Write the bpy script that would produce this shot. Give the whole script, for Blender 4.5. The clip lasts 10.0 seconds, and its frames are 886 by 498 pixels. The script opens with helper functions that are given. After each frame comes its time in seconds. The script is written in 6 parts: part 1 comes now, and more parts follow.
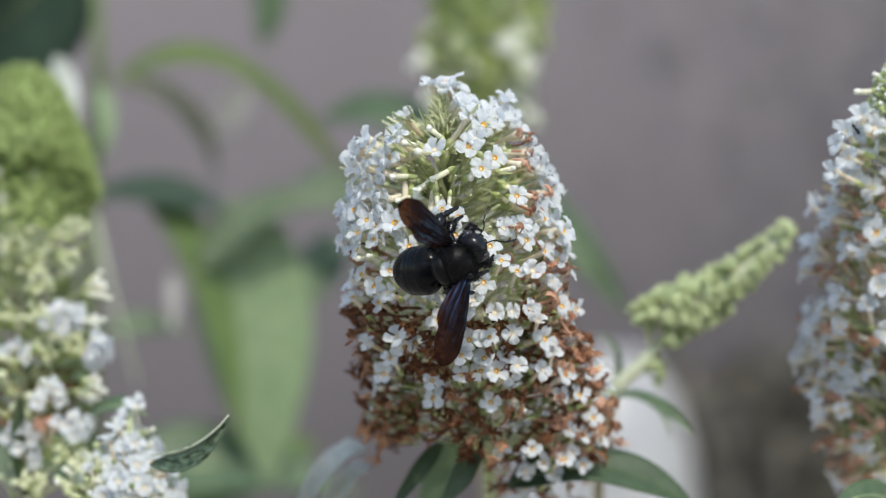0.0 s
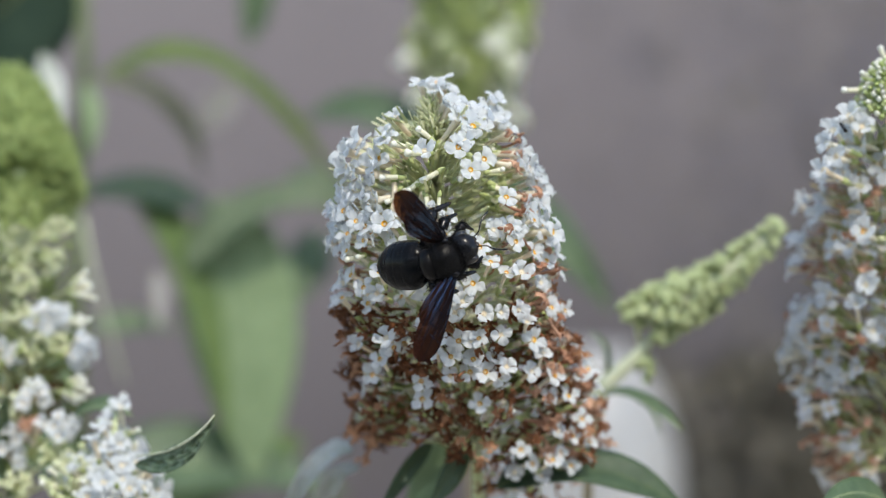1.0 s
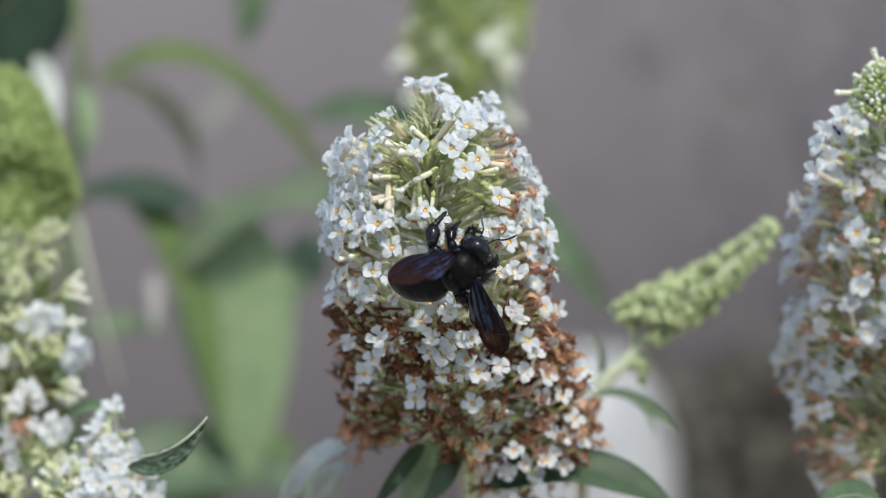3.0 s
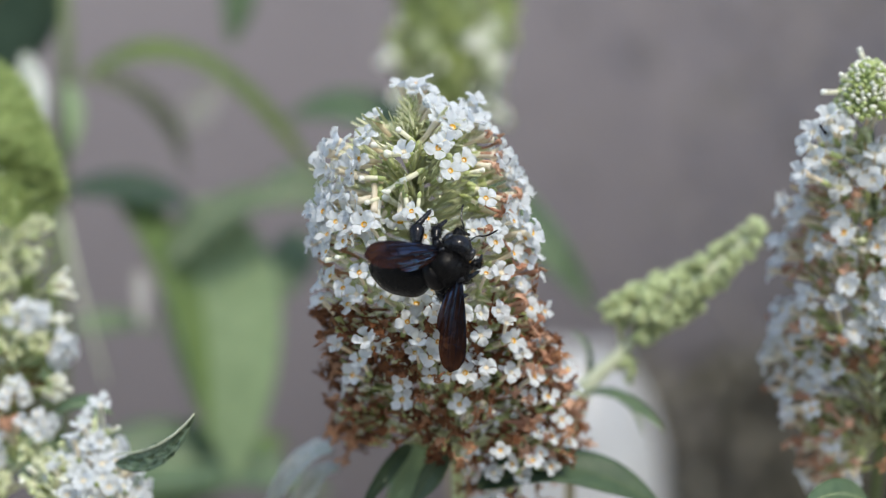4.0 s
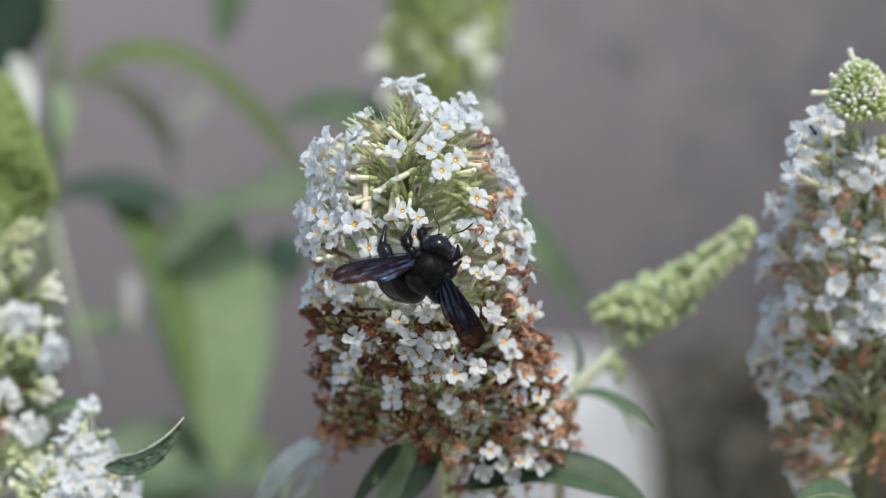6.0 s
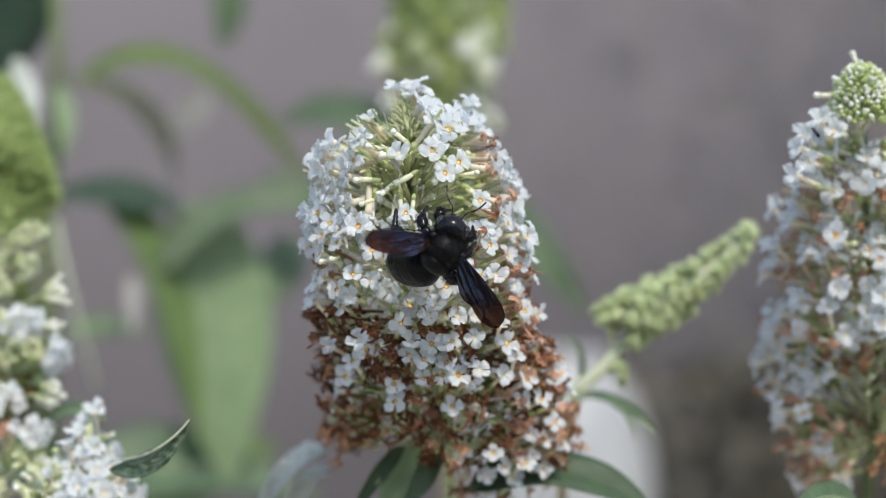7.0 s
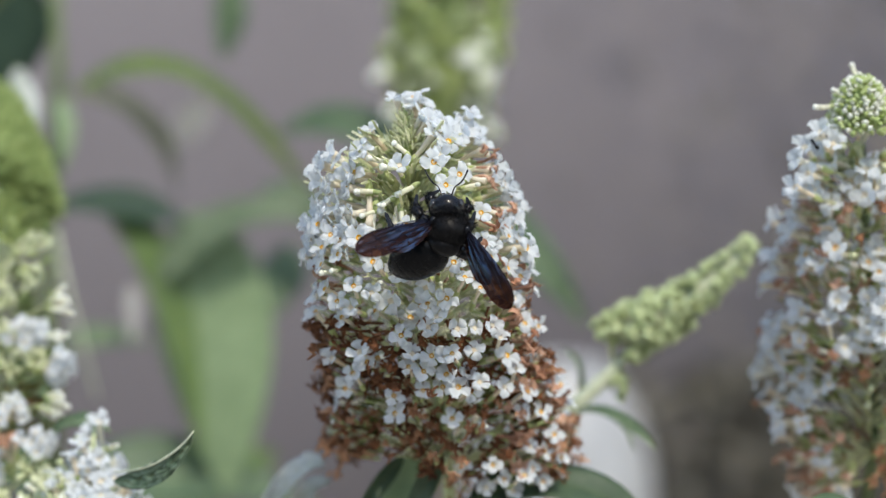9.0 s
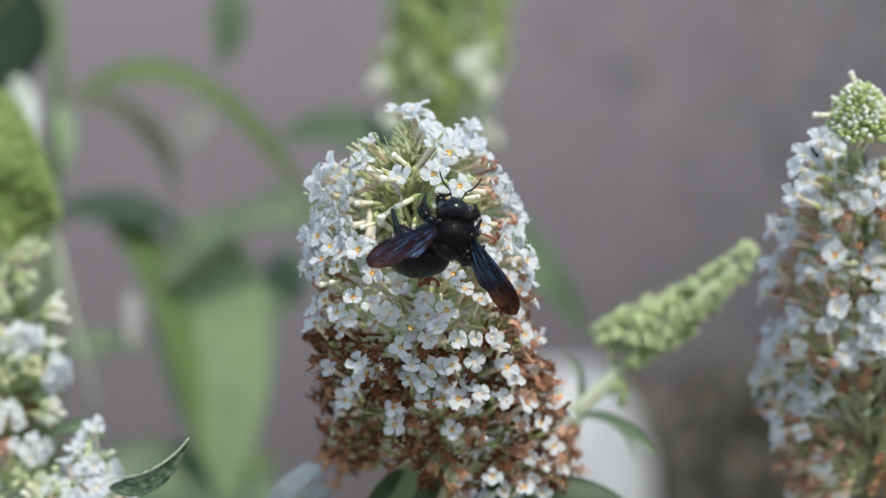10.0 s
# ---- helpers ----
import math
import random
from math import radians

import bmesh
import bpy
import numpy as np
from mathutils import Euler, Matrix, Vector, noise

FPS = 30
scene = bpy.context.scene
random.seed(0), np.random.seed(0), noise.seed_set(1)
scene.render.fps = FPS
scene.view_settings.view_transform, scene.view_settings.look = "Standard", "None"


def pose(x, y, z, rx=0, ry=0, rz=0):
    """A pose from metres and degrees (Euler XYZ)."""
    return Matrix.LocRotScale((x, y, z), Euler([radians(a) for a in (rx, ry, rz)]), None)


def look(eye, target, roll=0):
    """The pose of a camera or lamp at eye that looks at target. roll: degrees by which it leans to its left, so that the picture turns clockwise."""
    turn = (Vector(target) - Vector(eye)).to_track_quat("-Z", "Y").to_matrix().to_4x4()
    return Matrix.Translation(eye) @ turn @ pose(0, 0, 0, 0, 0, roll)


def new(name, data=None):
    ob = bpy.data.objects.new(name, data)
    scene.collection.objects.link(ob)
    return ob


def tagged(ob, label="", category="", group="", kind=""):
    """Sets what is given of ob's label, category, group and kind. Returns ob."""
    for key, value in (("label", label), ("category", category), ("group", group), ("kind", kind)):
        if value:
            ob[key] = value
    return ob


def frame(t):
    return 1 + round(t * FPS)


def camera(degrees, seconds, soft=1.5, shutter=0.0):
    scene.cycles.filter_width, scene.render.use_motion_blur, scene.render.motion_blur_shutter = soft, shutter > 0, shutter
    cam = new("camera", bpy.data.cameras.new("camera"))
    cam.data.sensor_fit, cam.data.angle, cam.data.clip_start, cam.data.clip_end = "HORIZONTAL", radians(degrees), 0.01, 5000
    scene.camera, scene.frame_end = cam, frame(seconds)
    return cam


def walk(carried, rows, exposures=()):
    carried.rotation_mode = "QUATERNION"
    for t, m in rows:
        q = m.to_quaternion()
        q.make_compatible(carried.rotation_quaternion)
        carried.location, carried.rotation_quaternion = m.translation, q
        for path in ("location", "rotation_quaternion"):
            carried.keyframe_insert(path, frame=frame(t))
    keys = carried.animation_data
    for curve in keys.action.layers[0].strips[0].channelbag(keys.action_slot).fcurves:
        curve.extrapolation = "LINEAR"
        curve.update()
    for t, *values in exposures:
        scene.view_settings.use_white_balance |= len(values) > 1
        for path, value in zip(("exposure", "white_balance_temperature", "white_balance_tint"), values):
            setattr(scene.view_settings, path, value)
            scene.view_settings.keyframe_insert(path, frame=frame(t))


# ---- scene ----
cam = camera(26.0, 10.0, soft=0.95, shutter=0.0)
cam.data.dof.use_dof = True
cam.data.dof.focus_distance = 0.454
cam.data.dof.aperture_fstop = 6.4
PATH = [
    (0.0, pose(-0.00000, -0.485, 1.20000, 90.000, 0, -0.000)),
    (0.5, pose(0.00051, -0.485, 1.20010, 89.925, 0, 0.073)),
    (1.0, pose(-0.00094, -0.485, 1.20066, 89.900, 0, -0.462)),
    (1.5, pose(-0.00098, -0.485, 1.19925, 89.954, 0, -0.472)),
    (2.0, pose(-0.00329, -0.485, 1.19979, 89.913, 0, -0.625)),
    (2.5, pose(-0.00006, -0.485, 1.20039, 89.951, 0, -0.468)),
    (4.0, pose(-0.00001, -0.485, 1.20129, 89.837, 0, -0.927)),
    (4.5, pose(0.00028, -0.485, 1.20201, 89.750, 0, -1.128)),
    (5.0, pose(-0.00141, -0.485, 1.20077, 89.905, 0, -1.322)),
    (5.5, pose(0.00025, -0.485, 1.20125, 89.892, 0, -1.223)),
    (7.0, pose(-0.00116, -0.485, 1.20059, 90.027, 0, -1.258)),
    (7.5, pose(0.00036, -0.485, 1.20059, 90.183, 0, -1.184)),
    (8.0, pose(-0.00109, -0.485, 1.20190, 90.099, 0, -1.263)),
    (8.5, pose(-0.00143, -0.485, 1.20105, 90.241, 0, -1.374)),
    (9.0, pose(-0.00139, -0.485, 1.20196, 90.232, 0, -1.257)),
    (9.5, pose(-0.00150, -0.485, 1.20141, 90.356, 0, -1.370)),
    (10.0, pose(-0.00100, -0.485, 1.20285, 90.373, 0, -1.249)),
]
walk(cam, PATH, [(0.0, 0.225, 7060, 8), (10.0, 0.225, 7060, 8)])

# ---- world, sun, exposure ----
SUN_TO = Vector((0.22, -0.56, 0.80)).normalized()
world = bpy.data.worlds.new("sky")
scene.world = world
world.use_nodes = True
sky = world.node_tree.nodes.new("ShaderNodeTexSky")
sky.sky_type = "NISHITA"
sky.sun_disc = False
sky.sun_elevation = math.asin(SUN_TO.z)
sky.sun_rotation = math.atan2(SUN_TO.x, SUN_TO.y)
background = world.node_tree.nodes["Background"]
background.inputs["Strength"].default_value = 0.31
world.node_tree.links.new(sky.outputs[0], background.inputs["Color"])
sun_lamp = bpy.data.lights.new("sun", "SUN")
sun_lamp.energy = 2.6
sun_lamp.angle = radians(0.6)
sun_lamp.color = (0.985, 0.96, 0.90)
sun_ob = new("sun", sun_lamp)
sun_ob.matrix_basis = look((0, 0, 6), tuple(Vector((0, 0, 6)) - SUN_TO))


# ---- materials ----
def surface(name, a, b, scale, rough=0.6, bump=0.2, spec=0.4, through_light=0.0, glow=None, random_tint=0.0, metal=0.0, fine=6.0, island=False):
    """Two colours mixed by noise at two scales, fine relief, and light passing through thin tissue."""
    m = bpy.data.materials.new(name)
    m.use_nodes = True
    n, l = m.node_tree.nodes, m.node_tree.links
    p = n["Principled BSDF"]
    out = n["Material Output"]
    co = n.new("ShaderNodeTexCoord")
    info = n.new("ShaderNodeNewGeometry" if island else "ShaderNodeObjectInfo")
    vary = info.outputs["Random Per Island" if island else "Random"]
    shift = n.new("ShaderNodeVectorMath")
    shift.operation = "MULTIPLY_ADD"
    shift.inputs[1].default_value = (1, 1, 1)
    l.new(co.outputs["Object"], shift.inputs[0])
    l.new(vary, shift.inputs[2])
    big, small = n.new("ShaderNodeTexNoise"), n.new("ShaderNodeTexNoise")
    big.inputs["Scale"].default_value, small.inputs["Scale"].default_value = scale, scale * fine
    big.inputs["Detail"].default_value = small.inputs["Detail"].default_value = 3
    l.new(shift.outputs[0], big.inputs["Vector"])
    l.new(shift.outputs[0], small.inputs["Vector"])
    add = n.new("ShaderNodeMath")
    add.operation = "MULTIPLY_ADD"
    add.inputs[1].default_value = 0.45
    l.new(small.outputs["Fac"], add.inputs[0])
    l.new(big.outputs["Fac"], add.inputs[2])
    tint = n.new("ShaderNodeMath")
    tint.operation = "MULTIPLY_ADD"
    tint.inputs[1].default_value = random_tint
    l.new(vary, tint.inputs[0])
    l.new(add.outputs[0], tint.inputs[2])
    ramp = n.new("ShaderNodeMapRange")
    ramp.inputs["From Min"].default_value = 0.5
    ramp.inputs["From Max"].default_value = 0.95 + random_tint
    l.new(tint.outputs[0], ramp.inputs["Value"])
    mix = n.new("ShaderNodeMix")
    mix.data_type = "RGBA"
    mix.inputs["A"].default_value, mix.inputs["B"].default_value = (*a, 1), (*b, 1)
    l.new(ramp.outputs[0], mix.inputs["Factor"])
    l.new(mix.outputs["Result"], p.inputs["Base Color"])
    p.inputs["Roughness"].default_value = rough
    p.inputs["Specular IOR Level"].default_value = spec
    p.inputs["Metallic"].default_value = metal
    if bump:
        bp = n.new("ShaderNodeBump")
        bp.inputs["Strength"].default_value = bump
        bp.inputs["Distance"].default_value = 0.25 / (scale * fine)
        l.new(small.outputs["Fac"], bp.inputs["Height"])
        l.new(bp.outputs[0], p.inputs["Normal"])
    if through_light:
        tr = n.new("ShaderNodeBsdfTranslucent")
        l.new(mix.outputs["Result"], tr.inputs["Color"])
        if glow:
            gm = n.new("ShaderNodeMix")
            gm.data_type = "RGBA"
            gm.inputs["Factor"].default_value = 0.7
            gm.inputs["B"].default_value = (*glow, 1)
            l.new(mix.outputs["Result"], gm.inputs["A"])
            l.new(gm.outputs["Result"], tr.inputs["Color"])
        ms = n.new("ShaderNodeMixShader")
        ms.inputs["Fac"].default_value = through_light
        l.new(p.outputs[0], ms.inputs[1])
        l.new(tr.outputs[0], ms.inputs[2])
        l.new(ms.outputs[0], out.inputs["Surface"])
    return m


PETAL = surface("white_petal", (0.72, 0.755, 0.775), (0.78, 0.81, 0.825), 350, 0.55, 0.25, 0.3, 0.54)
THROAT = surface("orange_throat", (0.58, 0.27, 0.015), (0.70, 0.42, 0.03), 900, 0.6, 0.2, 0.3)
TUBE = surface("cream_tube", (0.90, 0.89, 0.78), (0.86, 0.73, 0.54), 120, 0.55, 0.2, 0.3, 0.42, random_tint=0.5)
CREAM_TUBE = surface("pale_cream_tube", (0.84, 0.86, 0.66), (0.90, 0.86, 0.72), 200, 0.55, 0.2, 0.3, 0.4, random_tint=0.4)
CALYX = surface("green_calyx", (0.42, 0.50, 0.18), (0.58, 0.63, 0.32), 400, 0.65, 0.3, 0.3, 0.3, random_tint=0.3)
PEDICEL = surface("pale_pedicel", (0.62, 0.66, 0.38), (0.81, 0.81, 0.60), 300, 0.65, 0.3, 0.3, 0.42, random_tint=0.4)
WILT = surface("wilted_brown", (0.16, 0.058, 0.024), (0.62, 0.34, 0.19), 420, 0.75, 0.5, 0.2, 0.2, random_tint=0.9)
# lighter copy of WILT for spent heads, with the flank's sunlight in its tan
RUSSET = surface("wilted_sunlit_tan", (0.34, 0.15, 0.085), (0.74, 0.48, 0.34), 420, 0.75, 0.5, 0.2, 0.3, random_tint=0.9)
# dried brown and old olive, both darkened to hold the panicle's inner shade
WILT_SHADED = surface("shaded_dried_brown", (0.04, 0.017, 0.008), (0.30, 0.125, 0.058), 420, 0.8, 0.5, 0.15, 0.15, random_tint=0.9, island=True)
OLD_TWIG_SHADED = surface("shaded_olive_twigs", (0.055, 0.075, 0.016), (0.24, 0.27, 0.085), 400, 0.7, 0.3, 0.2, 0.3, random_tint=0.8, island=True)
TWIG_MASS = surface("green_twigs", (0.52, 0.57, 0.29), (0.88, 0.86, 0.66), 400, 0.65, 0.3, 0.3, 0.35, random_tint=0.8, island=True)
TAN_TWIG = surface("tan_twigs", (0.30, 0.27, 0.11), (0.66, 0.52, 0.32), 400, 0.65, 0.3, 0.3, 0.3, random_tint=0.8, island=True)
BUD = surface("green_bud", (0.23, 0.31, 0.085), (0.42, 0.48, 0.20), 500, 0.6, 0.3, 0.3, 0.2, random_tint=0.35)
BRACT = surface("olive_bract", (0.32, 0.37, 0.17), (0.60, 0.60, 0.40), 300, 0.65, 0.3, 0.3, 0.2, random_tint=0.7)
DOME_BUD = surface("yellow_green_bud", (0.36, 0.46, 0.14), (0.62, 0.68, 0.36), 500, 0.6, 0.3, 0.3, 0.25, random_tint=0.7)
CONE_BUD = surface("olive_bud", (0.165, 0.235, 0.065), (0.285, 0.35, 0.13), 500, 0.6, 0.3, 0.3, 0.2, random_tint=0.35)
SPIKE_BUD = surface("felted_bud", (0.385, 0.465, 0.21), (0.56, 0.62, 0.37), 500, 0.65, 0.3, 0.3, 0.2, random_tint=0.35)
PALE_BUD = surface("pale_bud", (0.80, 0.81, 0.68), (0.88, 0.88, 0.82), 500, 0.55, 0.2, 0.3, 0.25, random_tint=0.3)
CREAM_BUD = surface("cream_green_bud", (0.50, 0.56, 0.28), (0.78, 0.78, 0.58), 300, 0.55, 0.2, 0.3, 0.25, random_tint=0.5)
STEM = surface("green_stem", (0.34, 0.40, 0.18), (0.48, 0.52, 0.32), 160, 0.65, 0.4, 0.3, random_tint=0.2)
WOOD = surface("brown_stem", (0.20, 0.16, 0.09), (0.30, 0.26, 0.16), 120, 0.75, 0.5, 0.2)
LEAF = surface("leaf_green", (0.06, 0.105, 0.055), (0.11, 0.165, 0.085), 90, 0.5, 0.6, 0.4, 0.25, (0.16, 0.28, 0.05))
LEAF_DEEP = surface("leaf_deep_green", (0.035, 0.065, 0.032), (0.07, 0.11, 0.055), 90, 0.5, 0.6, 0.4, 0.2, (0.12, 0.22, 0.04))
LEAF_VEINED = surface("leaf_blistered", (0.045, 0.085, 0.045), (0.19, 0.255, 0.17), 480, 0.45, 1.0, 0.4, 0.25, (0.16, 0.28, 0.05), fine=4)
# sunlit and shaded copies of the leaf green, light and shade in the colour
LEAF_LIT = surface("leaf_painted_sun", (0.115, 0.18, 0.055), (0.18, 0.26, 0.09), 60, 0.5, 0.5, 0.35, 0.4, (0.24, 0.38, 0.08))
LEAF_SHADED = surface("leaf_painted_shade", (0.018, 0.042, 0.026), (0.035, 0.065, 0.04), 60, 0.55, 0.6, 0.3, 0.15, (0.06, 0.12, 0.03))
OLIVE = surface("leaf_olive", (0.075, 0.122, 0.026), (0.115, 0.17, 0.038), 60, 0.55, 0.5, 0.3, 0.3, (0.2, 0.28, 0.06))
FELT_STEM = surface("felted_stem", (0.40, 0.44, 0.30), (0.54, 0.57, 0.42), 200, 0.8, 0.4, 0.2)
DARK_STEM = surface("dark_green_stem", (0.07, 0.10, 0.04), (0.13, 0.16, 0.07), 160, 0.65, 0.4, 0.3)
LEAF_PALE = surface("leaf_pale_underside", (0.38, 0.41, 0.37), (0.60, 0.62, 0.57), 80, 0.75, 0.6, 0.2, 0.15)
LEAF_DULL = surface("leaf_dull_grey", (0.28, 0.27, 0.255), (0.36, 0.35, 0.33), 80, 0.7, 0.5, 0.2, 0.2)
LEAF_GREY = surface("leaf_grey_green", (0.085, 0.125, 0.068), (0.14, 0.185, 0.11), 90, 0.55, 0.5, 0.3, 0.25, (0.16, 0.24, 0.08))
LEAF_TAUPE = surface("leaf_taupe", (0.072, 0.08, 0.052), (0.11, 0.118, 0.082), 80, 0.7, 0.5, 0.2, 0.2)
LEAF_SOFT = surface("leaf_soft_green", (0.205, 0.29, 0.15), (0.31, 0.41, 0.23), 130, 0.6, 0.5, 0.3, 0.35, (0.24, 0.34, 0.16))
WALL = surface("mauve_render", (0.168, 0.149, 0.153), (0.207, 0.185, 0.190), 1.1, 0.9, 0.4, 0.1, fine=60)
BOUNCE_GRAVEL = surface("bounce_gravel", (0.36, 0.33, 0.28), (0.48, 0.45, 0.40), 3.0, 0.95, 0.6, 0.1, fine=20)
FILL_WALL = surface("cream_bounce", (0.58, 0.54, 0.47), (0.68, 0.64, 0.57), 1.1, 0.9, 0.4, 0.1, fine=60)
GLAZE = surface("pale_glaze", (0.275, 0.275, 0.27), (0.34, 0.34, 0.335), 9.0, 0.35, 0.15, 0.5)
DARK_LEAF = surface("dark_foliage", (0.085, 0.079, 0.06), (0.15, 0.134, 0.105), 14, 0.6, 0.3, 0.3, 0.15)
CHITIN = surface("black_chitin", (0.004, 0.004, 0.005), (0.009, 0.009, 0.011), 600, 0.2, 0.25, 0.24)
BELLY = surface("black_abdomen", (0.003, 0.0032, 0.0036), (0.006, 0.0064, 0.007), 500, 0.13, 0.2, 0.09)
FUZZ = surface("black_hair", (0.005, 0.005, 0.005), (0.014, 0.013, 0.013), 900, 0.6, 0.0, 0.12)
VELVET = surface("black_velvet", (0.004, 0.004, 0.004), (0.010, 0.009, 0.009), 900, 0.36, 0.5, 0.10)
GREY_FUZZ = surface("dusty_hair", (0.005, 0.005, 0.0055), (0.02, 0.02, 0.021), 900, 0.6, 0.0, 0.25)
EYE = surface("dark_eye", (0.008, 0.008, 0.010), (0.02, 0.018, 0.018), 900, 0.12, 0.1, 0.6)


def wing_material(front):
    """Smoky membrane: darker along the front edge (the side of y named by front), browner and clearer behind and at the tip."""
    m = bpy.data.materials.new("smoky_wing")
    m.use_nodes = True
    n, l = m.node_tree.nodes, m.node_tree.links
    p, out = n["Principled BSDF"], n["Material Output"]
    co, split = n.new("ShaderNodeTexCoord"), n.new("ShaderNodeSeparateXYZ")
    l.new(co.outputs["Object"], split.inputs[0])

    def ramped(source, low, high, to):
        r = n.new("ShaderNodeMapRange")
        r.interpolation_type = "SMOOTHSTEP"
        r.inputs["From Min"].default_value, r.inputs["From Max"].default_value = low, high
        r.inputs["To Max"].default_value = to
        l.new(source, r.inputs["Value"])
        return r.outputs[0]

    def joined(kind, a, b):
        k = n.new("ShaderNodeMath")
        k.operation = kind
        l.new(a, k.inputs[0])
        l.new(b, k.inputs[1])
        return k.outputs[0]

    rear, tip = ramped(split.outputs["Y"], front * 0.0016, front * -0.0032, 0.09), ramped(split.outputs["X"], 0.010, 0.022, 0.07)
    grain, pleat = n.new("ShaderNodeMapping"), n.new("ShaderNodeTexNoise")
    grain.inputs["Scale"].default_value = (0.16, 1.3, 1.0)
    pleat.inputs["Scale"].default_value = 950
    pleat.inputs["Detail"].default_value = 1.0
    l.new(co.outputs["Object"], grain.inputs["Vector"])
    l.new(grain.outputs[0], pleat.inputs["Vector"])
    ramp = n.new("ShaderNodeValToRGB")
    ramp.color_ramp.elements[0].color = (0.006, 0.0035, 0.003, 1)
    ramp.color_ramp.elements[1].color = (0.016, 0.008, 0.005, 1)
    l.new(pleat.outputs["Fac"], ramp.inputs["Fac"])
    brown = n.new("ShaderNodeMix")
    brown.data_type = "RGBA"
    brown.inputs["B"].default_value = (0.026, 0.010, 0.006, 1)
    l.new(joined("ADD", ramped(split.outputs["Y"], front * 0.0012, front * -0.0032, 0.5), ramped(split.outputs["X"], 0.009, 0.022, 0.5)), brown.inputs["Factor"])
    l.new(ramp.outputs["Color"], brown.inputs["A"])
    l.new(brown.outputs["Result"], p.inputs["Base Color"])
    p.inputs["Roughness"].default_value = 0.25
    p.inputs["Specular IOR Level"].default_value = 0.06
    p.inputs["Specular Tint"].default_value = (0.3, 0.5, 1.0, 1)
    bp = n.new("ShaderNodeBump")
    bp.inputs["Strength"].default_value = 0.85
    bp.inputs["Distance"].default_value = 0.0003
    l.new(pleat.outputs["Fac"], bp.inputs["Height"])
    l.new(bp.outputs[0], p.inputs["Normal"])
    clear, sheen, hue = n.new("ShaderNodeBsdfTransparent"), n.new("ShaderNodeBsdfGlossy"), n.new("ShaderNodeValToRGB")
    clear.inputs["Color"].default_value = (0.62, 0.26, 0.11, 1)
    sheen.inputs["Roughness"].default_value = 0.15
    hue.color_ramp.elements[0].color = (0.03, 0.42, 0.80, 1)
    hue.color_ramp.elements[1].color = (0.30, 0.48, 0.80, 1)
    l.new(pleat.outputs["Fac"], hue.inputs["Fac"])
    l.new(hue.outputs["Color"], sheen.inputs["Color"])
    l.new(bp.outputs[0], sheen.inputs["Normal"])
    both, thin = n.new("ShaderNodeMixShader"), n.new("ShaderNodeMixShader")
    l.new(joined("MULTIPLY", ramped(pleat.outputs["Fac"], 0.50, 0.62, 0.12), ramped(split.outputs["X"], 0.019, 0.005, 1.0)), both.inputs["Fac"])
    l.new(joined("ADD", rear, tip), thin.inputs["Fac"])
    l.new(p.outputs[0], both.inputs[1])
    l.new(sheen.outputs[0], both.inputs[2])
    l.new(both.outputs[0], thin.inputs[1])
    l.new(clear.outputs[0], thin.inputs[2])
    l.new(thin.outputs[0], out.inputs["Surface"])
    return m


WINGS = {1: wing_material(1), -1: wing_material(-1)}
VEIN = surface("wing_vein", (0.004, 0.004, 0.006), (0.008, 0.008, 0.012), 600, 0.25, 0.0, 0.3)
VEIN.node_tree.nodes["Principled BSDF"].inputs["Specular Tint"].default_value = (0.25, 0.5, 1.0, 1)


# ---- building helpers ----
def to_mesh(name, bm, *mats):
    me = bpy.data.meshes.new(name)
    bm.normal_update()
    bm.to_mesh(me)
    bm.free()
    for f in me.polygons:
        f.use_smooth = True
    for m in mats:
        me.materials.append(m)
    return me


def part(name, bm, mats, parent, label="", m=None):
    """Links a bmesh as one mesh object under a thing or a part."""
    mats = mats if isinstance(mats, (list, tuple)) else (mats,)
    ob = new(name, to_mesh(name, bm, *mats))
    ob.parent = parent
    if m is not None:
        ob.matrix_basis = m
    return tagged(ob, label)


def piece(name, mesh, parent, m):
    ob = new(name, mesh)
    ob.parent = parent
    ob.matrix_basis = m
    return ob


def thing(name, place, label, category, group=""):
    ob = new(name)
    ob.empty_display_size = 0.01
    ob.location = place
    return tagged(ob, label, category, group)


def aim(p, n, spin=0.0, s=1.0):
    """A pose at p whose z points along n."""
    q = Vector(n).to_track_quat("Z", "Y").to_matrix().to_4x4()
    return Matrix.Translation(p) @ q @ Matrix.Rotation(spin, 4, "Z") @ Matrix.Diagonal((s, s, s, 1))


def sweep(bm, pts, radii, seg=8, mat=0, cap=True):
    """A tapered tube along points."""
    pts = [Vector(p) for p in pts]
    side, rings = None, []
    for i, p in enumerate(pts):
        d = (pts[min(i + 1, len(pts) - 1)] - pts[max(i - 1, 0)]).normalized()
        if side is None:
            side = d.orthogonal().normalized()
        side = (side - d * side.dot(d)).normalized()
        up = d.cross(side)
        rings.append([bm.verts.new(p + (side * math.cos(a) + up * math.sin(a)) * radii[i]) for a in (2 * math.pi * k / seg for k in range(seg))])
    for r0, r1 in zip(rings, rings[1:]):
        for k in range(seg):
            bm.faces.new((r0[k], r0[(k + 1) % seg], r1[(k + 1) % seg], r1[k])).material_index = mat
    if cap:
        bm.faces.new(rings[0][::-1]).material_index = mat
        bm.faces.new(rings[-1]).material_index = mat


def bezier(p0, p1, p2, n):
    p0, p1, p2 = Vector(p0), Vector(p1), Vector(p2)
    return [p0 * (1 - t) ** 2 + p1 * 2 * t * (1 - t) + p2 * t * t for t in (i / n for i in range(n + 1))]


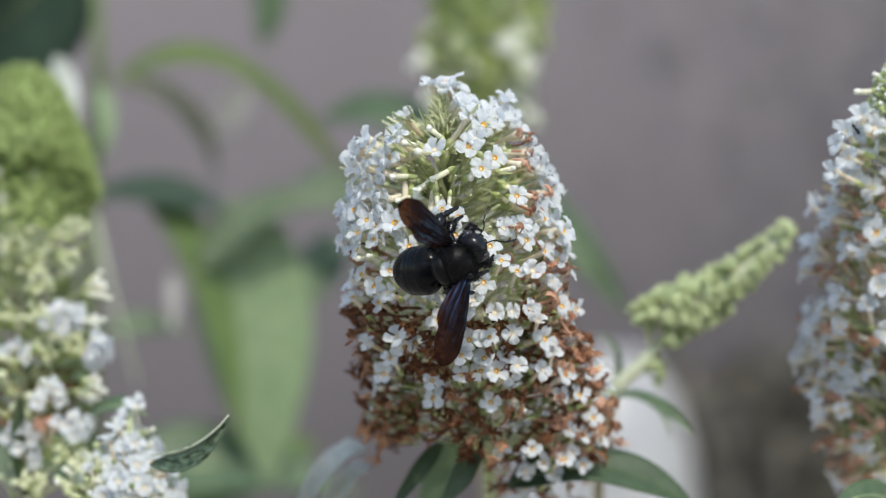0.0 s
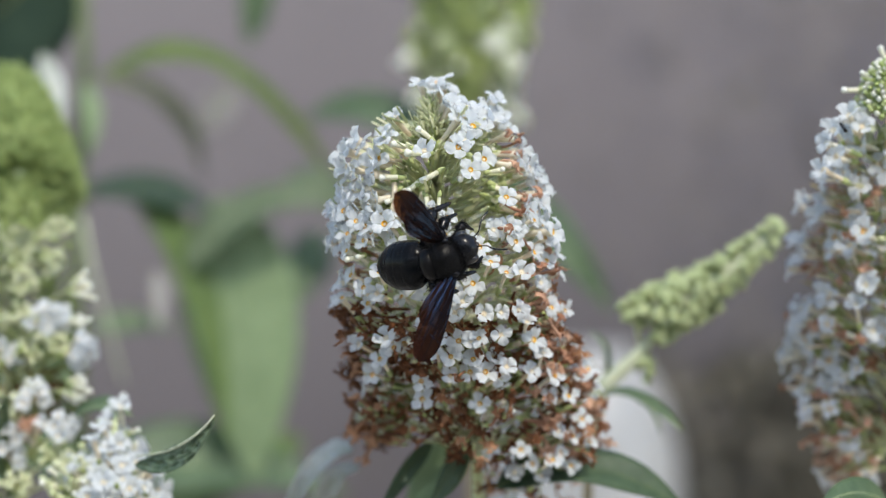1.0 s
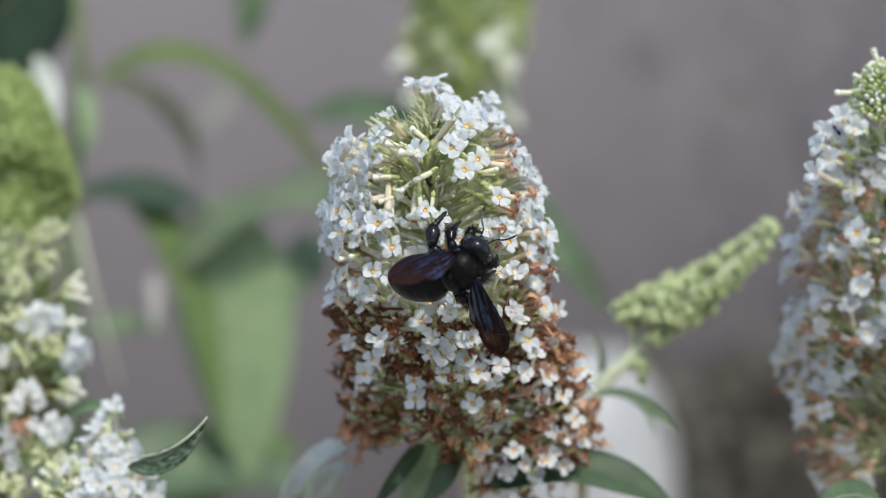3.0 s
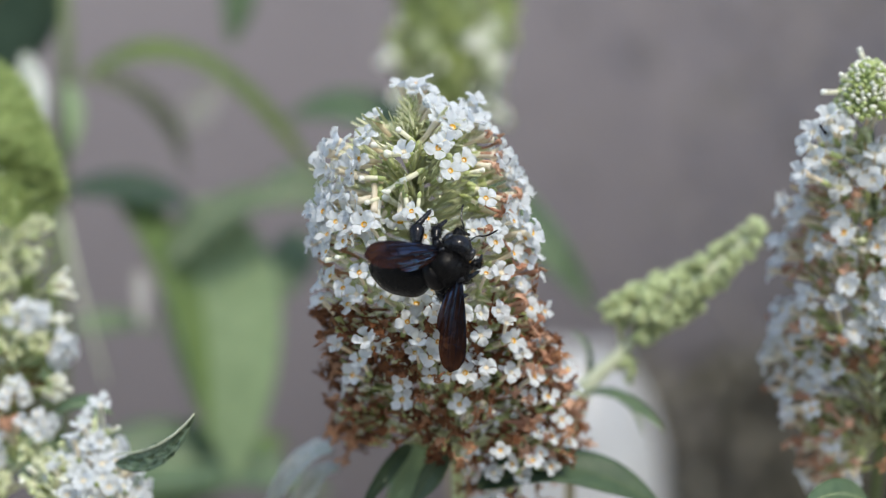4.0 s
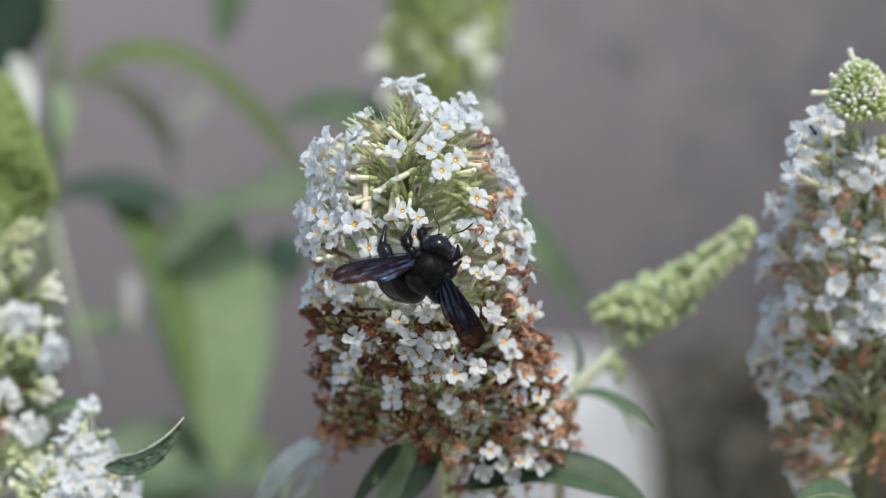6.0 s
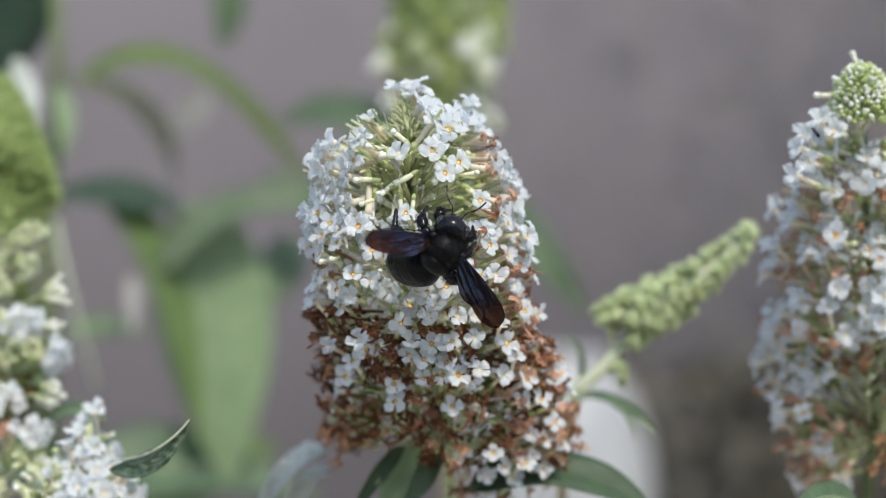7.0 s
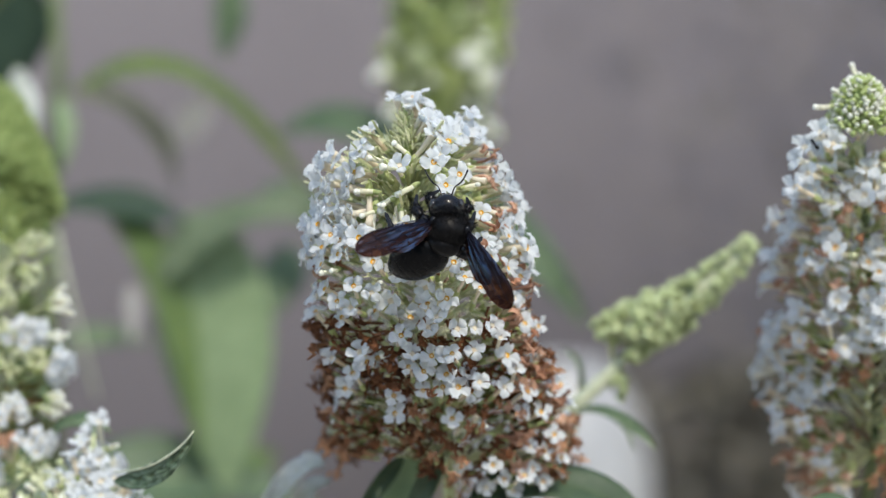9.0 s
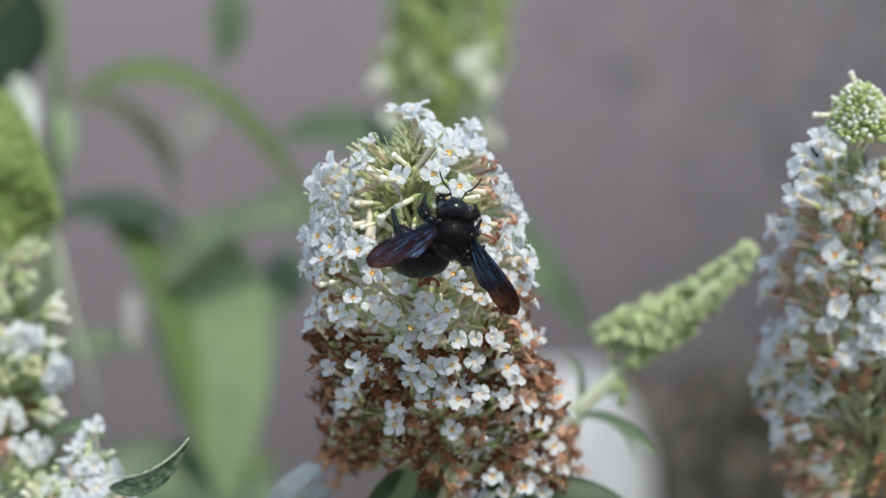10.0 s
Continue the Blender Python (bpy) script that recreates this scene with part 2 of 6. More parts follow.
def blob(bm, c, radii, useg=12, vseg=8, m=None, mat=0):
    made = bmesh.ops.create_uvsphere(bm, u_segments=useg, v_segments=vseg, radius=1.0)["verts"]
    t = Matrix.Translation(c) @ (m or Matrix.Identity(4)) @ Matrix.Diagonal((*radii, 1))
    bmesh.ops.transform(bm, matrix=t, verts=made)
    for f in {f for v in made for f in v.link_faces}:
        f.material_index = mat


def interp(table, z):
    """Axis x, radius and axis y at height z from rows (z, x, r, y), top first."""
    zs = [-r[0] for r in table]
    return tuple(float(np.interp(-z, zs, [r[k] for r in table])) for k in (1, 2, 3))


rng = random.Random(7)


# ---- florets ----
def petal_grid(bm, ang, r0, length, wide, curl, crumple, rnd, mat=0, nu=8, nv=7, funnel=0.0, cup=0.22, rise=0.0):
    """One lobe: it rises out of the throat, spreads, and curls and crinkles towards its rim."""
    rows = []
    ph, notch, lean = rnd.uniform(0, 6), rnd.uniform(0.0, 0.16), rnd.uniform(-0.13, 0.13)
    for i in range(nu):
        u = i / (nu - 1)
        w = wide * (0.44 + 0.56 * math.sin(0.5 * math.pi * min(1, u / 0.5))) * (1 if u < 0.62 else 0.08 + 0.92 * math.sqrt(1 - ((u - 0.62) / 0.38) ** 2))
        row = []
        for j in range(nv):
            v = -1 + 2 * j / (nv - 1)
            r = r0 + length * u * (1 - 0.12 * v * v * u - notch * u * max(0, 1 - 3 * abs(v)))
            z = -funnel * (1 - min(1, u * 3.2)) ** 1.5 - curl * u * u * length + rise * length * (u - 0.45 * u * u)
            z += cup * wide * v * v * (1 - 1.4 * u) + lean * wide * v * u + crumple * math.sin(5.2 * v + ph + 4 * u) * u
            z += crumple * 0.9 * math.sin(11 * v + 2 * ph) * u ** 3
            x, y = r, w * v + crumple * 0.8 * math.sin(7 * u + ph)
            row.append(bm.verts.new((x * math.cos(ang) - y * math.sin(ang), x * math.sin(ang) + y * math.cos(ang), z)))
        rows.append(row)
    for a, b in zip(rows, rows[1:]):
        for j in range(nv - 1):
            bm.faces.new((a[j], b[j], b[j + 1], a[j + 1])).material_index = mat


def flower_mesh(seed, rise=0.12, throat=None):
    """An open four-lobed corolla, 6.8 mm across, with an orange throat."""
    rnd = random.Random(seed)
    bm = bmesh.new()
    steep = rise > 0.5
    for k in range(4):
        curl = rnd.uniform(-0.2, 0.9) if steep else rnd.choice((-0.2, 0.05, 0.25, 0.5)) + rnd.uniform(-0.12, 0.12)
        petal_grid(bm, k * math.pi / 2 + rnd.uniform(-0.14, 0.14), 0.0007, (0.0028 if steep else 0.0030) * rnd.uniform(0.85, 1.12), 0.00150 * rnd.uniform(0.88, 1.12),
                   curl, 0.00034 if steep else 0.00027, rnd, funnel=0.0004, cup=0.16, rise=rise * rnd.uniform(0.6, 1.3))
    ring = [[bm.verts.new((r * math.cos(a), r * math.sin(a), z)) for a in (2 * math.pi * k / 10 for k in range(10))]
            for r, z in ((0.00074, -0.0001), (0.00056, -0.0002), (0.0003, -0.0007))]
    for a, b in zip(ring, ring[1:]):
        for k in range(10):
            bm.faces.new((a[k], a[(k + 1) % 10], b[(k + 1) % 10], b[k])).material_index = 1
    bm.faces.new(ring[-1]).material_index = 1
    return to_mesh("flower", bm, PETAL, throat or THROAT)


def tube_mesh(seed):
    rnd = random.Random(seed)
    bm = bmesh.new()
    n = 7
    sx, sy = rnd.uniform(-0.0009, 0.0009), rnd.uniform(-0.0009, 0.0009)
    pts = [(sx * (i / n) ** 2, sy * (i / n) ** 2, -0.0005 - 0.0100 * i / n) for i in range(n + 1)]
    sweep(bm, pts, [0.00095, 0.00072, 0.00064, 0.0006, 0.00057, 0.00055, 0.0005, 0.00046], 9, 0)
    sweep(bm, [Vector(pts[5]), Vector(pts[6]), Vector(pts[7]), Vector(pts[7]) + Vector((0, 0, -0.0012))], [0.00078, 0.00086, 0.00074, 0.0003], 7, 1)
    return to_mesh("tube", bm, TUBE, CALYX)


def wilted_mesh(seed, mat=None):
    """A dried floret: shrivelled lobes on a thin brown tube."""
    rnd = random.Random(seed)
    bm = bmesh.new()
    for k in range(4):
        petal_grid(bm, k * math.pi / 2 + rnd.uniform(-0.5, 0.5), 0.0002, 0.0020 * rnd.uniform(0.6, 1.1), 0.00078 * rnd.uniform(0.6, 1.2),
                   rnd.uniform(-1.1, 1.1), 0.0005, rnd, 0, 6, 5)
    b = rnd.uniform(-0.002, 0.002)
    pts = [(b * t * (1 - t) * 4, -b * t, -0.0072 * t) for t in (0, 0.2, 0.4, 0.6, 0.8, 1.0)]
    sweep(bm, pts, [0.00052, 0.00046, 0.00038, 0.0004, 0.00046, 0.00036], 6, 0)
    sweep(bm, [pts[4], pts[5], Vector(pts[5]) + Vector((0, 0, -0.0012))], [0.0006, 0.00064, 0.0003], 6, 1)
    return to_mesh("wilted_flower", bm, mat or WILT, CALYX)


def club_bud_mesh(seed, mat=None, tube=None):
    """An unopened floret: a slender cream tube with a small folded white head."""
    rnd = random.Random(seed)
    bm = bmesh.new()
    b, lean = rnd.uniform(-0.0012, 0.0012), rnd.uniform(-0.0007, 0.0007)
    long = 0.0064 * rnd.uniform(0.85, 1.12)
    pts = [(b * t * t, lean * t, -long * t) for t in (0, 0.03, 0.09, 0.16, 0.24, 0.5, 0.78, 1.0)]
    head = rnd.uniform(0.85, 1.1)
    sweep(bm, pts[:5], [0.0004 * head, 0.00074 * head, 0.00092 * head, 0.00086 * head, 0.0007], 8, 0)
    sweep(bm, pts[4:], [0.00072, 0.00068, 0.00064, 0.00056], 8, 1)
    sweep(bm, [pts[6], pts[7], Vector(pts[7]) + Vector((0, 0, -0.001))], [0.00078, 0.00078, 0.0003], 7, 2)
    for v in bm.verts:
        if v.co.z > -0.16 * long:
            v.co += Vector((v.co.x, v.co.y, 0)) * 0.22 * noise.noise(v.co * 1500 + Vector((seed, 0, 0)))
    return to_mesh("unopened_flower", bm, mat or PALE_BUD, tube or CREAM_TUBE, CALYX)


def bud_mesh(seed, mat, name="bud"):
    rnd = random.Random(seed)
    bm = bmesh.new()
    pts = [(0, 0, z) for z in (-0.0012, -0.0008, -0.0002, 0.0005, 0.0010, 0.0013)]
    sweep(bm, pts, [0.0003, 0.0006, 0.00075, 0.00072, 0.0005, 0.00015], 7, 0)
    for k in range(3):
        a = k * 2.1 + rnd.uniform(0, 1)
        sweep(bm, [(0.0005 * math.cos(a), 0.0005 * math.sin(a), -0.0009), (0.0009 * math.cos(a), 0.0009 * math.sin(a), 0.0001)], [0.0003, 0.00008], 4, 0)
    return to_mesh(name, bm, mat)


FLOWERS = [flower_mesh(k, (0.1, 0.4, 0.2, 0.5)[k % 4]) for k in range(16)]
TRUMPETS = [flower_mesh(k + 40, (1.0, 1.6, 0.75, 1.3)[k % 4]) for k in range(12)]
PALE_TRUMPETS = [flower_mesh(k + 80, (0.8, 1.5, 0.5, 1.2)[k % 4], TUBE) for k in range(8)]
TUBES = [tube_mesh(k) for k in range(5)]
WILTED = [wilted_mesh(k) for k in range(8)]
TAN_WILTED = [wilted_mesh(k + 30, RUSSET) for k in range(6)]
CLUBS = [club_bud_mesh(k) for k in range(8)]
GREEN_CLUBS = [club_bud_mesh(k + 20, CREAM_BUD, CREAM_BUD) for k in range(5)]
BUDS = [bud_mesh(k, BUD) for k in range(3)]
DOMES = [bud_mesh(k, DOME_BUD) for k in range(3)]
CONES = [bud_mesh(k, CONE_BUD) for k in range(3)]
PALES = [bud_mesh(k, PALE_BUD) for k in range(3)]
FELTED = [bud_mesh(k, SPIKE_BUD) for k in range(3)]


def bract_mesh(seed):
    """A pointed bud scale at the growing tip."""
    bm = bmesh.new()
    b = random.Random(seed).uniform(-0.0006, 0.0006)
    sweep(bm, [(0, 0, -0.001), (0, 0, 0), (b * 0.4, 0, 0.0012), (b, 0, 0.0028)], [0.0002, 0.00034, 0.0003, 0.00004], 6)
    return to_mesh("bract", bm, BRACT)


BRACTS = [bract_mesh(k) for k in range(4)]


def branchlet_mesh():
    bm = bmesh.new()
    sweep(bm, [(0, 0, 0), (0.05, 0.02, 0.35), (0.03, 0.05, 0.7), (0, 0, 1)], [0.9, 0.75, 0.7, 0.55], 6)
    for v in bm.verts:
        v.co.x *= 0.00065
        v.co.y *= 0.00065
    return to_mesh("branchlet", bm, PEDICEL)


BRANCHLET = branchlet_mesh()


def branchlet(parent, a, b):
    d = Vector(b) - Vector(a)
    m = aim(a, d) @ Matrix.Diagonal((1, 1, d.length, 1))
    return piece("branchlet", BRANCHLET, parent, m)


def add_floret(parent, kind, p, n, s=1.0):
    """One floret of a kind at p, facing along n."""
    spin = rng.uniform(0, 6.28)
    if kind == "fresh":
        ob = piece("flower", rng.choice(FLOWERS if rng.random() < 0.6 else PALE_TRUMPETS), parent, aim(p, n, spin, s))
        piece("tube", rng.choice(TUBES), ob, Matrix.Identity(4))
    elif kind == "trumpet":
        ob = piece("flower", rng.choice(TRUMPETS if rng.random() < 0.5 else PALE_TRUMPETS), parent, aim(p, n, spin, s))
        piece("tube", rng.choice(TUBES), ob, Matrix.Diagonal((1.15, 1.15, 0.95, 1.0)))
    elif kind == "white":
        ob = piece("flower", rng.choice(PALE_TRUMPETS), parent, aim(p, n, spin, s))
        piece("tube", rng.choice(TUBES), ob, Matrix.Identity(4))
    elif kind == "spent":
        ob = piece("wilted_flower", rng.choice(TAN_WILTED), parent, aim(p, n, spin, s * 0.9))
        piece("tube", rng.choice(TUBES), ob, Matrix.Translation((0, 0, -0.0012)))
    elif kind == "bract":
        piece("bract", rng.choice(BRACTS), parent, aim(p, n, spin, s))
    elif kind == "wilted":
        piece("wilted_flower", rng.choice(WILTED), parent, aim(p, n, spin, s * rng.uniform(0.8, 1.15)))
    elif kind == "russet":
        piece("wilted_flower", rng.choice(TAN_WILTED), parent, aim(p, n, spin, s * rng.uniform(0.85, 1.2)))
    elif kind == "club":
        piece("unopened_flower", rng.choice(CLUBS), parent, aim(p, n, spin, s * rng.uniform(0.75, 1.0)))
    elif kind == "green_club":
        piece("unopened_flower", rng.choice(GREEN_CLUBS), parent, aim(p, n, spin, s))
    elif kind == "dome":
        piece("bud", rng.choice(DOMES), parent, aim(p, n, spin, s))
    elif kind == "cone":
        piece("bud", rng.choice(CONES), parent, aim(p, n, spin, s))
    elif kind == "felted":
        piece("bud", rng.choice(FELTED), parent, aim(p, n, spin, s))
    elif kind == "pale":
        piece("pale_bud", rng.choice(PALES), parent, aim(p, n, spin, s))
    else:
        piece("bud", rng.choice(BUDS), parent, aim(p, n, spin, s))


def panicle(parent, env, n, choose, per=(5, 7), spread=0.62, lift=0.2, back=0.5, scale=1.0, reach=0.0118, rough=0.13, open_top=None):
    """Cymes spread over the panicle's outline of revolution: a branchlet each, and florets fanning out from its end."""
    o = Vector(parent.location)
    zs = np.linspace(env[0][0], env[-1][0], 200)
    w = np.cumsum([interp(env, z)[1] + 0.002 for z in zs])
    w /= w[-1]
    for i in range(n):
        z = float(np.interp((i + 0.5) / n, w, zs)) + rng.uniform(-0.002, 0.002)
        az = i * 2.399963 + rng.uniform(-0.2, 0.2)
        if math.cos(az) < -0.3 and rng.random() < back:
            continue
        cx, r, cy = interp(env, z)
        slope = (interp(env, z + 0.003)[1] - interp(env, z - 0.003)[1]) / 0.006
        rad = Vector((math.sin(az), -math.cos(az), 0))
        up_part = open_top is not None and z > open_top
        rch, spr = (reach * 1.25, spread * 1.15) if up_part else (reach, spread)
        nrm = (rad + Vector((0, 0, max(-0.9, min(2.2, -slope)) * 0.8 + lift))).normalized()
        hub = Vector((cx, cy, z)) + rad * r * rng.uniform(1 - rough, 1 + rough * 0.6) - nrm * rch
        foot = Vector((cx, cy, max(z - 0.4 * r, env[-1][0] + 0.016)))
        branchlet(parent, foot + rad * 0.001 - o, hub - o)
        a = nrm.orthogonal().normalized()
        b = nrm.cross(a)
        m = rng.randint(*per) - (1 if up_part else 0)
        ph = rng.uniform(0, 6.28)
        for k in range(m):
            q = spr * math.sqrt((k + 0.35) / m) * rng.uniform(0.8, 1.25)
            t = ph + k * 2.399963
            d = (nrm + a * q * math.cos(t) + b * q * math.sin(t)).normalized()
            p = hub + d * rch * rng.uniform(0.82, 1.16)
            kind, depth = choose(p.x, p.z, math.atan2(p.x - cx, cy - p.y))
            if kind is None:
                continue
            p = hub + (p - hub) * depth
            face = d + Vector([rng.uniform(-0.25, 0.25) for _ in range(3)])
            if up_part:
                face = d * 0.4 + (p - Vector((cx, cy + 0.004, z - 0.008))).normalized() + Vector([rng.uniform(-0.2, 0.2) for _ in range(3)])
                kind = "trumpet" if kind == "fresh" and rng.random() < 0.75 else kind
            face.normalize()
            add_floret(parent, kind, p - o, face, scale * (1.22 if up_part else 1.0) * rng.uniform(0.80, 1.18))


def bud_cone(parent, top, bottom, r_bot, n, mat_kind="bud", s=1.0, power=0.7, pale=0.0, core_r=0.82):
    """Tight green buds spiralling over a cone or dome."""
    o, a, b = Vector(parent.location), Vector(top), Vector(bottom)
    ax = (a - b).normalized()
    side = ax.orthogonal().normalized()
    up = ax.cross(side)
    core = bmesh.new()
    steps = [k / 10 for k in range(11)]
    sweep(core, [a.lerp(b, t) - o for t in steps], [r_bot * max(t, 0.02) ** power * core_r * (1.0 if t < 0.85 else 1.0 - 2.5 * (t - 0.85)) for t in steps], 12)
    part("spike_core", core, CONE_BUD if mat_kind == "cone" else BUD, parent)
    for i in range(n):
        t = ((i + 0.5) / n) ** (0.85 if power < 0.5 else 0.6)
        t = min(1.0, max(0.0, t + rng.uniform(-0.012, 0.012)))
        r = r_bot * t ** power
        az = i * 2.399963 + rng.uniform(-0.12, 0.12)
        rad = side * math.cos(az) + up * math.sin(az)
        p = a.lerp(b, t) + rad * r * (rng.uniform(0.88, 0.98) if mat_kind == "cone" else rng.uniform(0.9, 1.08)) + ax * rng.uniform(-0.0005, 0.0005) * s
        kind = "pale" if rng.random() < pale * (1.5 - t) else mat_kind
        loose = 0.75 if kind == "bract" else 0.3
        add_floret(parent, kind, p - o, rad + ax * (0.9 - 0.5 * t) + Vector([rng.uniform(-loose, loose) for _ in range(3)]), s * (0.75 + 0.4 * t) * rng.uniform(1 - loose * 0.4, 1 + loose * 0.4))


def leaf(parent, p0, p1, p2, width, face, mats=None, label="", name="leaf", fold=0.25, nl=16, nw=8, wave=0.05, crinkle=0.0):
    """A lance-shaped leaf along a curve, folded at its midrib, with side veins pressed in."""
    o = Vector(parent.location)
    pts = bezier(p0, p1, p2, nl)
    face = Vector(face).normalized()
    bm = bmesh.new()
    ph = rng.uniform(0, 6)
    layers = []
    for thick in (0.0, -0.0003):
        rows = []
        for i, p in enumerate(pts):
            t = i / nl
            d = (pts[min(i + 1, nl)] - pts[max(i - 1, 0)]).normalized()
            side = d.cross(face).normalized()
            up = side.cross(d)
            w = 0.5 * width * (math.sin(math.pi * t ** 0.75) ** 0.85 * 0.97 + 0.03)
            row = []
            for j in range(nw + 1):
                v = -1 + 2 * j / nw
                q = p + side * w * v + up * (fold * w * abs(v) + wave * width * math.sin(9 * t + ph + 2.0 * v) * abs(v) + 0.02 * width * math.sin(46 * t - 9 * abs(v)) * abs(v) * (1 - abs(v)) * 2 + crinkle * width * noise.noise(Vector((t * 14, v * 4, ph))) + thick)
                row.append(bm.verts.new(q - o))
            rows.append(row)
        layers.append(rows)
    for k, rows in enumerate(layers):
        for a, b in zip(rows, rows[1:]):
            for j in range(nw):
                q = (a[j], a[j + 1], b[j + 1], b[j])
                bm.faces.new(q if k else q[::-1]).material_index = k
    (tp, bt) = layers
    for i in range(nl):
        for j in (0, nw):
            bm.faces.new((tp[i][j], tp[i + 1][j], bt[i + 1][j], bt[i][j]))
    bmesh.ops.recalc_face_normals(bm, faces=bm.faces)
    ob = part(name, bm, mats or (LEAF, LEAF), parent, label)
    rib = bmesh.new()
    sweep(rib, [p - o for p in pts], [max(0.00012, 0.022 * width * (1 - 0.8 * i / nl)) for i in range(nl + 1)], 6)
    part("midrib", rib, mats[0] if mats and mats[0] in (LEAF_SOFT, LEAF_LIT) else DARK_STEM if mats and mats[0] in (LEAF_SHADED, LEAF_DEEP, LEAF_VEINED) else STEM, ob)
    return ob


def stem(parent, pts, r0, r1, mat=STEM, name="stem", seg=10):
    o = Vector(parent.location)
    bm = bmesh.new()
    pts = [Vector(p) - o for p in pts]
    n = len(pts) - 1
    sweep(bm, pts, [r0 + (r1 - r0) * i / n for i in range(n + 1)], seg)
    return part(name, bm, mat, parent)


def long_stem(parent, top, foot, r_top, r_foot):
    """The cane from the ground up to the shoot."""
    t, f = Vector(top), Vector(foot)
    stem(parent, bezier(f, Vector((t.x * 0.8 + f.x * 0.2, f.y * 0.4 + t.y * 0.6, t.z * 0.55)), t, 14), r_foot, r_top, WOOD, "cane")


# ---- setting ----
def build_setting():
    # ground out of view, its gravel lightened as a reflector from below
    bm = bmesh.new()
    bmesh.ops.create_grid(bm, x_segments=60, y_segments=60, size=400)
    for v in bm.verts:
        v.co.z = -0.0 if v.co.length < 12 else 0.25 * noise.noise(v.co * 0.03)
    g = new("ground", to_mesh("ground", bm, BOUNCE_GRAVEL))
    tagged(g, "unseen gravel under the shrub, kept pale to bounce light up", "ground", kind="structure")
    bm = bmesh.new()
    bmesh.ops.create_cube(bm, size=1.0)
    bmesh.ops.scale(bm, vec=(14, 0.25, 3.4), verts=bm.verts)
    bmesh.ops.translate(bm, vec=(0, 2.75, 1.66), verts=bm.verts)
    bmesh.ops.bevel(bm, geom=bm.edges[:], offset=0.02, segments=2, affect="EDGES")
    w = new("wall_north", to_mesh("wall_north", bm, WALL))
    tagged(w, "mauve-grey rendered garden wall behind the shrub", "wall", kind="structure")
    # added wall behind the camera, pale to reflect light onto the shrub
    bm = bmesh.new()
    bmesh.ops.create_cube(bm, size=1.0)
    bmesh.ops.scale(bm, vec=(14, 0.25, 2.8), verts=bm.verts)
    bmesh.ops.translate(bm, vec=(0, -4.2, 1.36), verts=bm.verts)
    w = new("wall_south", to_mesh("wall_south", bm, FILL_WALL))
    tagged(w, "unseen cream wall behind the camera, added to bounce fill light", "wall", kind="structure")


build_setting()


def build_planter():
    """A tall pale glazed jar on the ground."""
    x, y, _ = (0.1633, 1.6, 1.0778)
    jar = thing("tall_planter", (x, y, 0), "tall white glazed garden planter standing on the gravel", "planter")
    prof = [(r * 1.22, z * 0.985) for r, z in ((0.0, 0.0), (0.062, 0.0), (0.07, 0.02), (0.08, 0.35), (0.092, 0.75), (0.094, 0.92), (0.088, 1.0), (0.076, 1.05), (0.058, 1.09), (0.05, 1.10), (0.046, 1.098), (0.044, 1.08), (0.04, 0.9), (0.0, 0.88))]
    bm = bmesh.new()
    seg = 40
    rings = [[bm.verts.new((r * math.cos(2 * math.pi * k / seg), r * math.sin(2 * math.pi * k / seg), z)) for k in range(seg)] if r else [bm.verts.new((0, 0, z))] for r, z in prof]
    for a, b in zip(rings, rings[1:]):
        for k in range(seg):
            q = [a[k % len(a)], a[(k + 1) % len(a)], b[(k + 1) % len(b)], b[k % len(b)]]
            bm.faces.new(list(dict.fromkeys(q)))
    bmesh.ops.recalc_face_normals(bm, faces=bm.faces)
    part("body", bm, GLAZE, jar)
    rim = bmesh.new()
    sweep(rim, [(0.061 * math.cos(a), 0.061 * math.sin(a), 1.083) for a in (2 * math.pi * k / 40 for k in range(41))], [0.007] * 41, 8, 0, False)
    part("rim", rim, GLAZE, jar)


build_planter()


def build_dark_bush(x, y, rx, ry, rz, n, seed, leaf_size=0.03, top=1.0):
    rnd = random.Random(seed)
    bush = thing("dark_bush", (x, y, 0), "dark olive-brown bush before the wall, the tall one added for its shadow", "bush")
    bm = bmesh.new()
    for k in range(7):
        a = k * 0.9
        sweep(bm, bezier((0, 0, 0), (0.05 * math.cos(a), 0.05 * math.sin(a), rz * 0.5), (rx * 0.6 * math.cos(a), ry * 0.6 * math.sin(a), rz * (1.0 + 0.4 * (k % 3))), 8), [0.016 - 0.0015 * i for i in range(9)], 7)
    part("trunk", bm, WOOD, bush)
    verts, faces = [], []
    for i in range(n):
        d = Vector((rnd.gauss(0, 0.55), max(-1, min(0.8, rnd.gauss(0, 0.5))), 1 - 2 * rnd.random() ** top))
        c = Vector((d.x * rx * (1.15 - 0.3 * d.z), d.y * ry, rz + 0.03 + d.z * rz)) * (1 + 0.10 * noise.noise(d * 3))
        q = Euler((rnd.uniform(0, 6), rnd.uniform(0, 6), rnd.uniform(0, 6))).to_matrix()
        s, k = leaf_size * rnd.uniform(0.67, 1.33), len(verts)
        for u, v, h in ((-1, 0, 0), (0, -0.4, 0.1), (1, 0, 0), (0, 0.4, 0.1)):
            verts.append(c + q @ Vector((u * s, v * s, h * s)))
        faces += [(k, k + 1, k + 2), (k, k + 2, k + 3)]
    me = bpy.data.meshes.new("crown")
    me.from_pydata([tuple(v) for v in verts], [], faces)
    me.materials.append(DARK_LEAF)
    ob = new("crown", me)
    ob.parent = bush
    tagged(ob, kind="stuff")


build_dark_bush(0.60, 2.30, 0.30, 0.20, 0.50, 4500, 3)
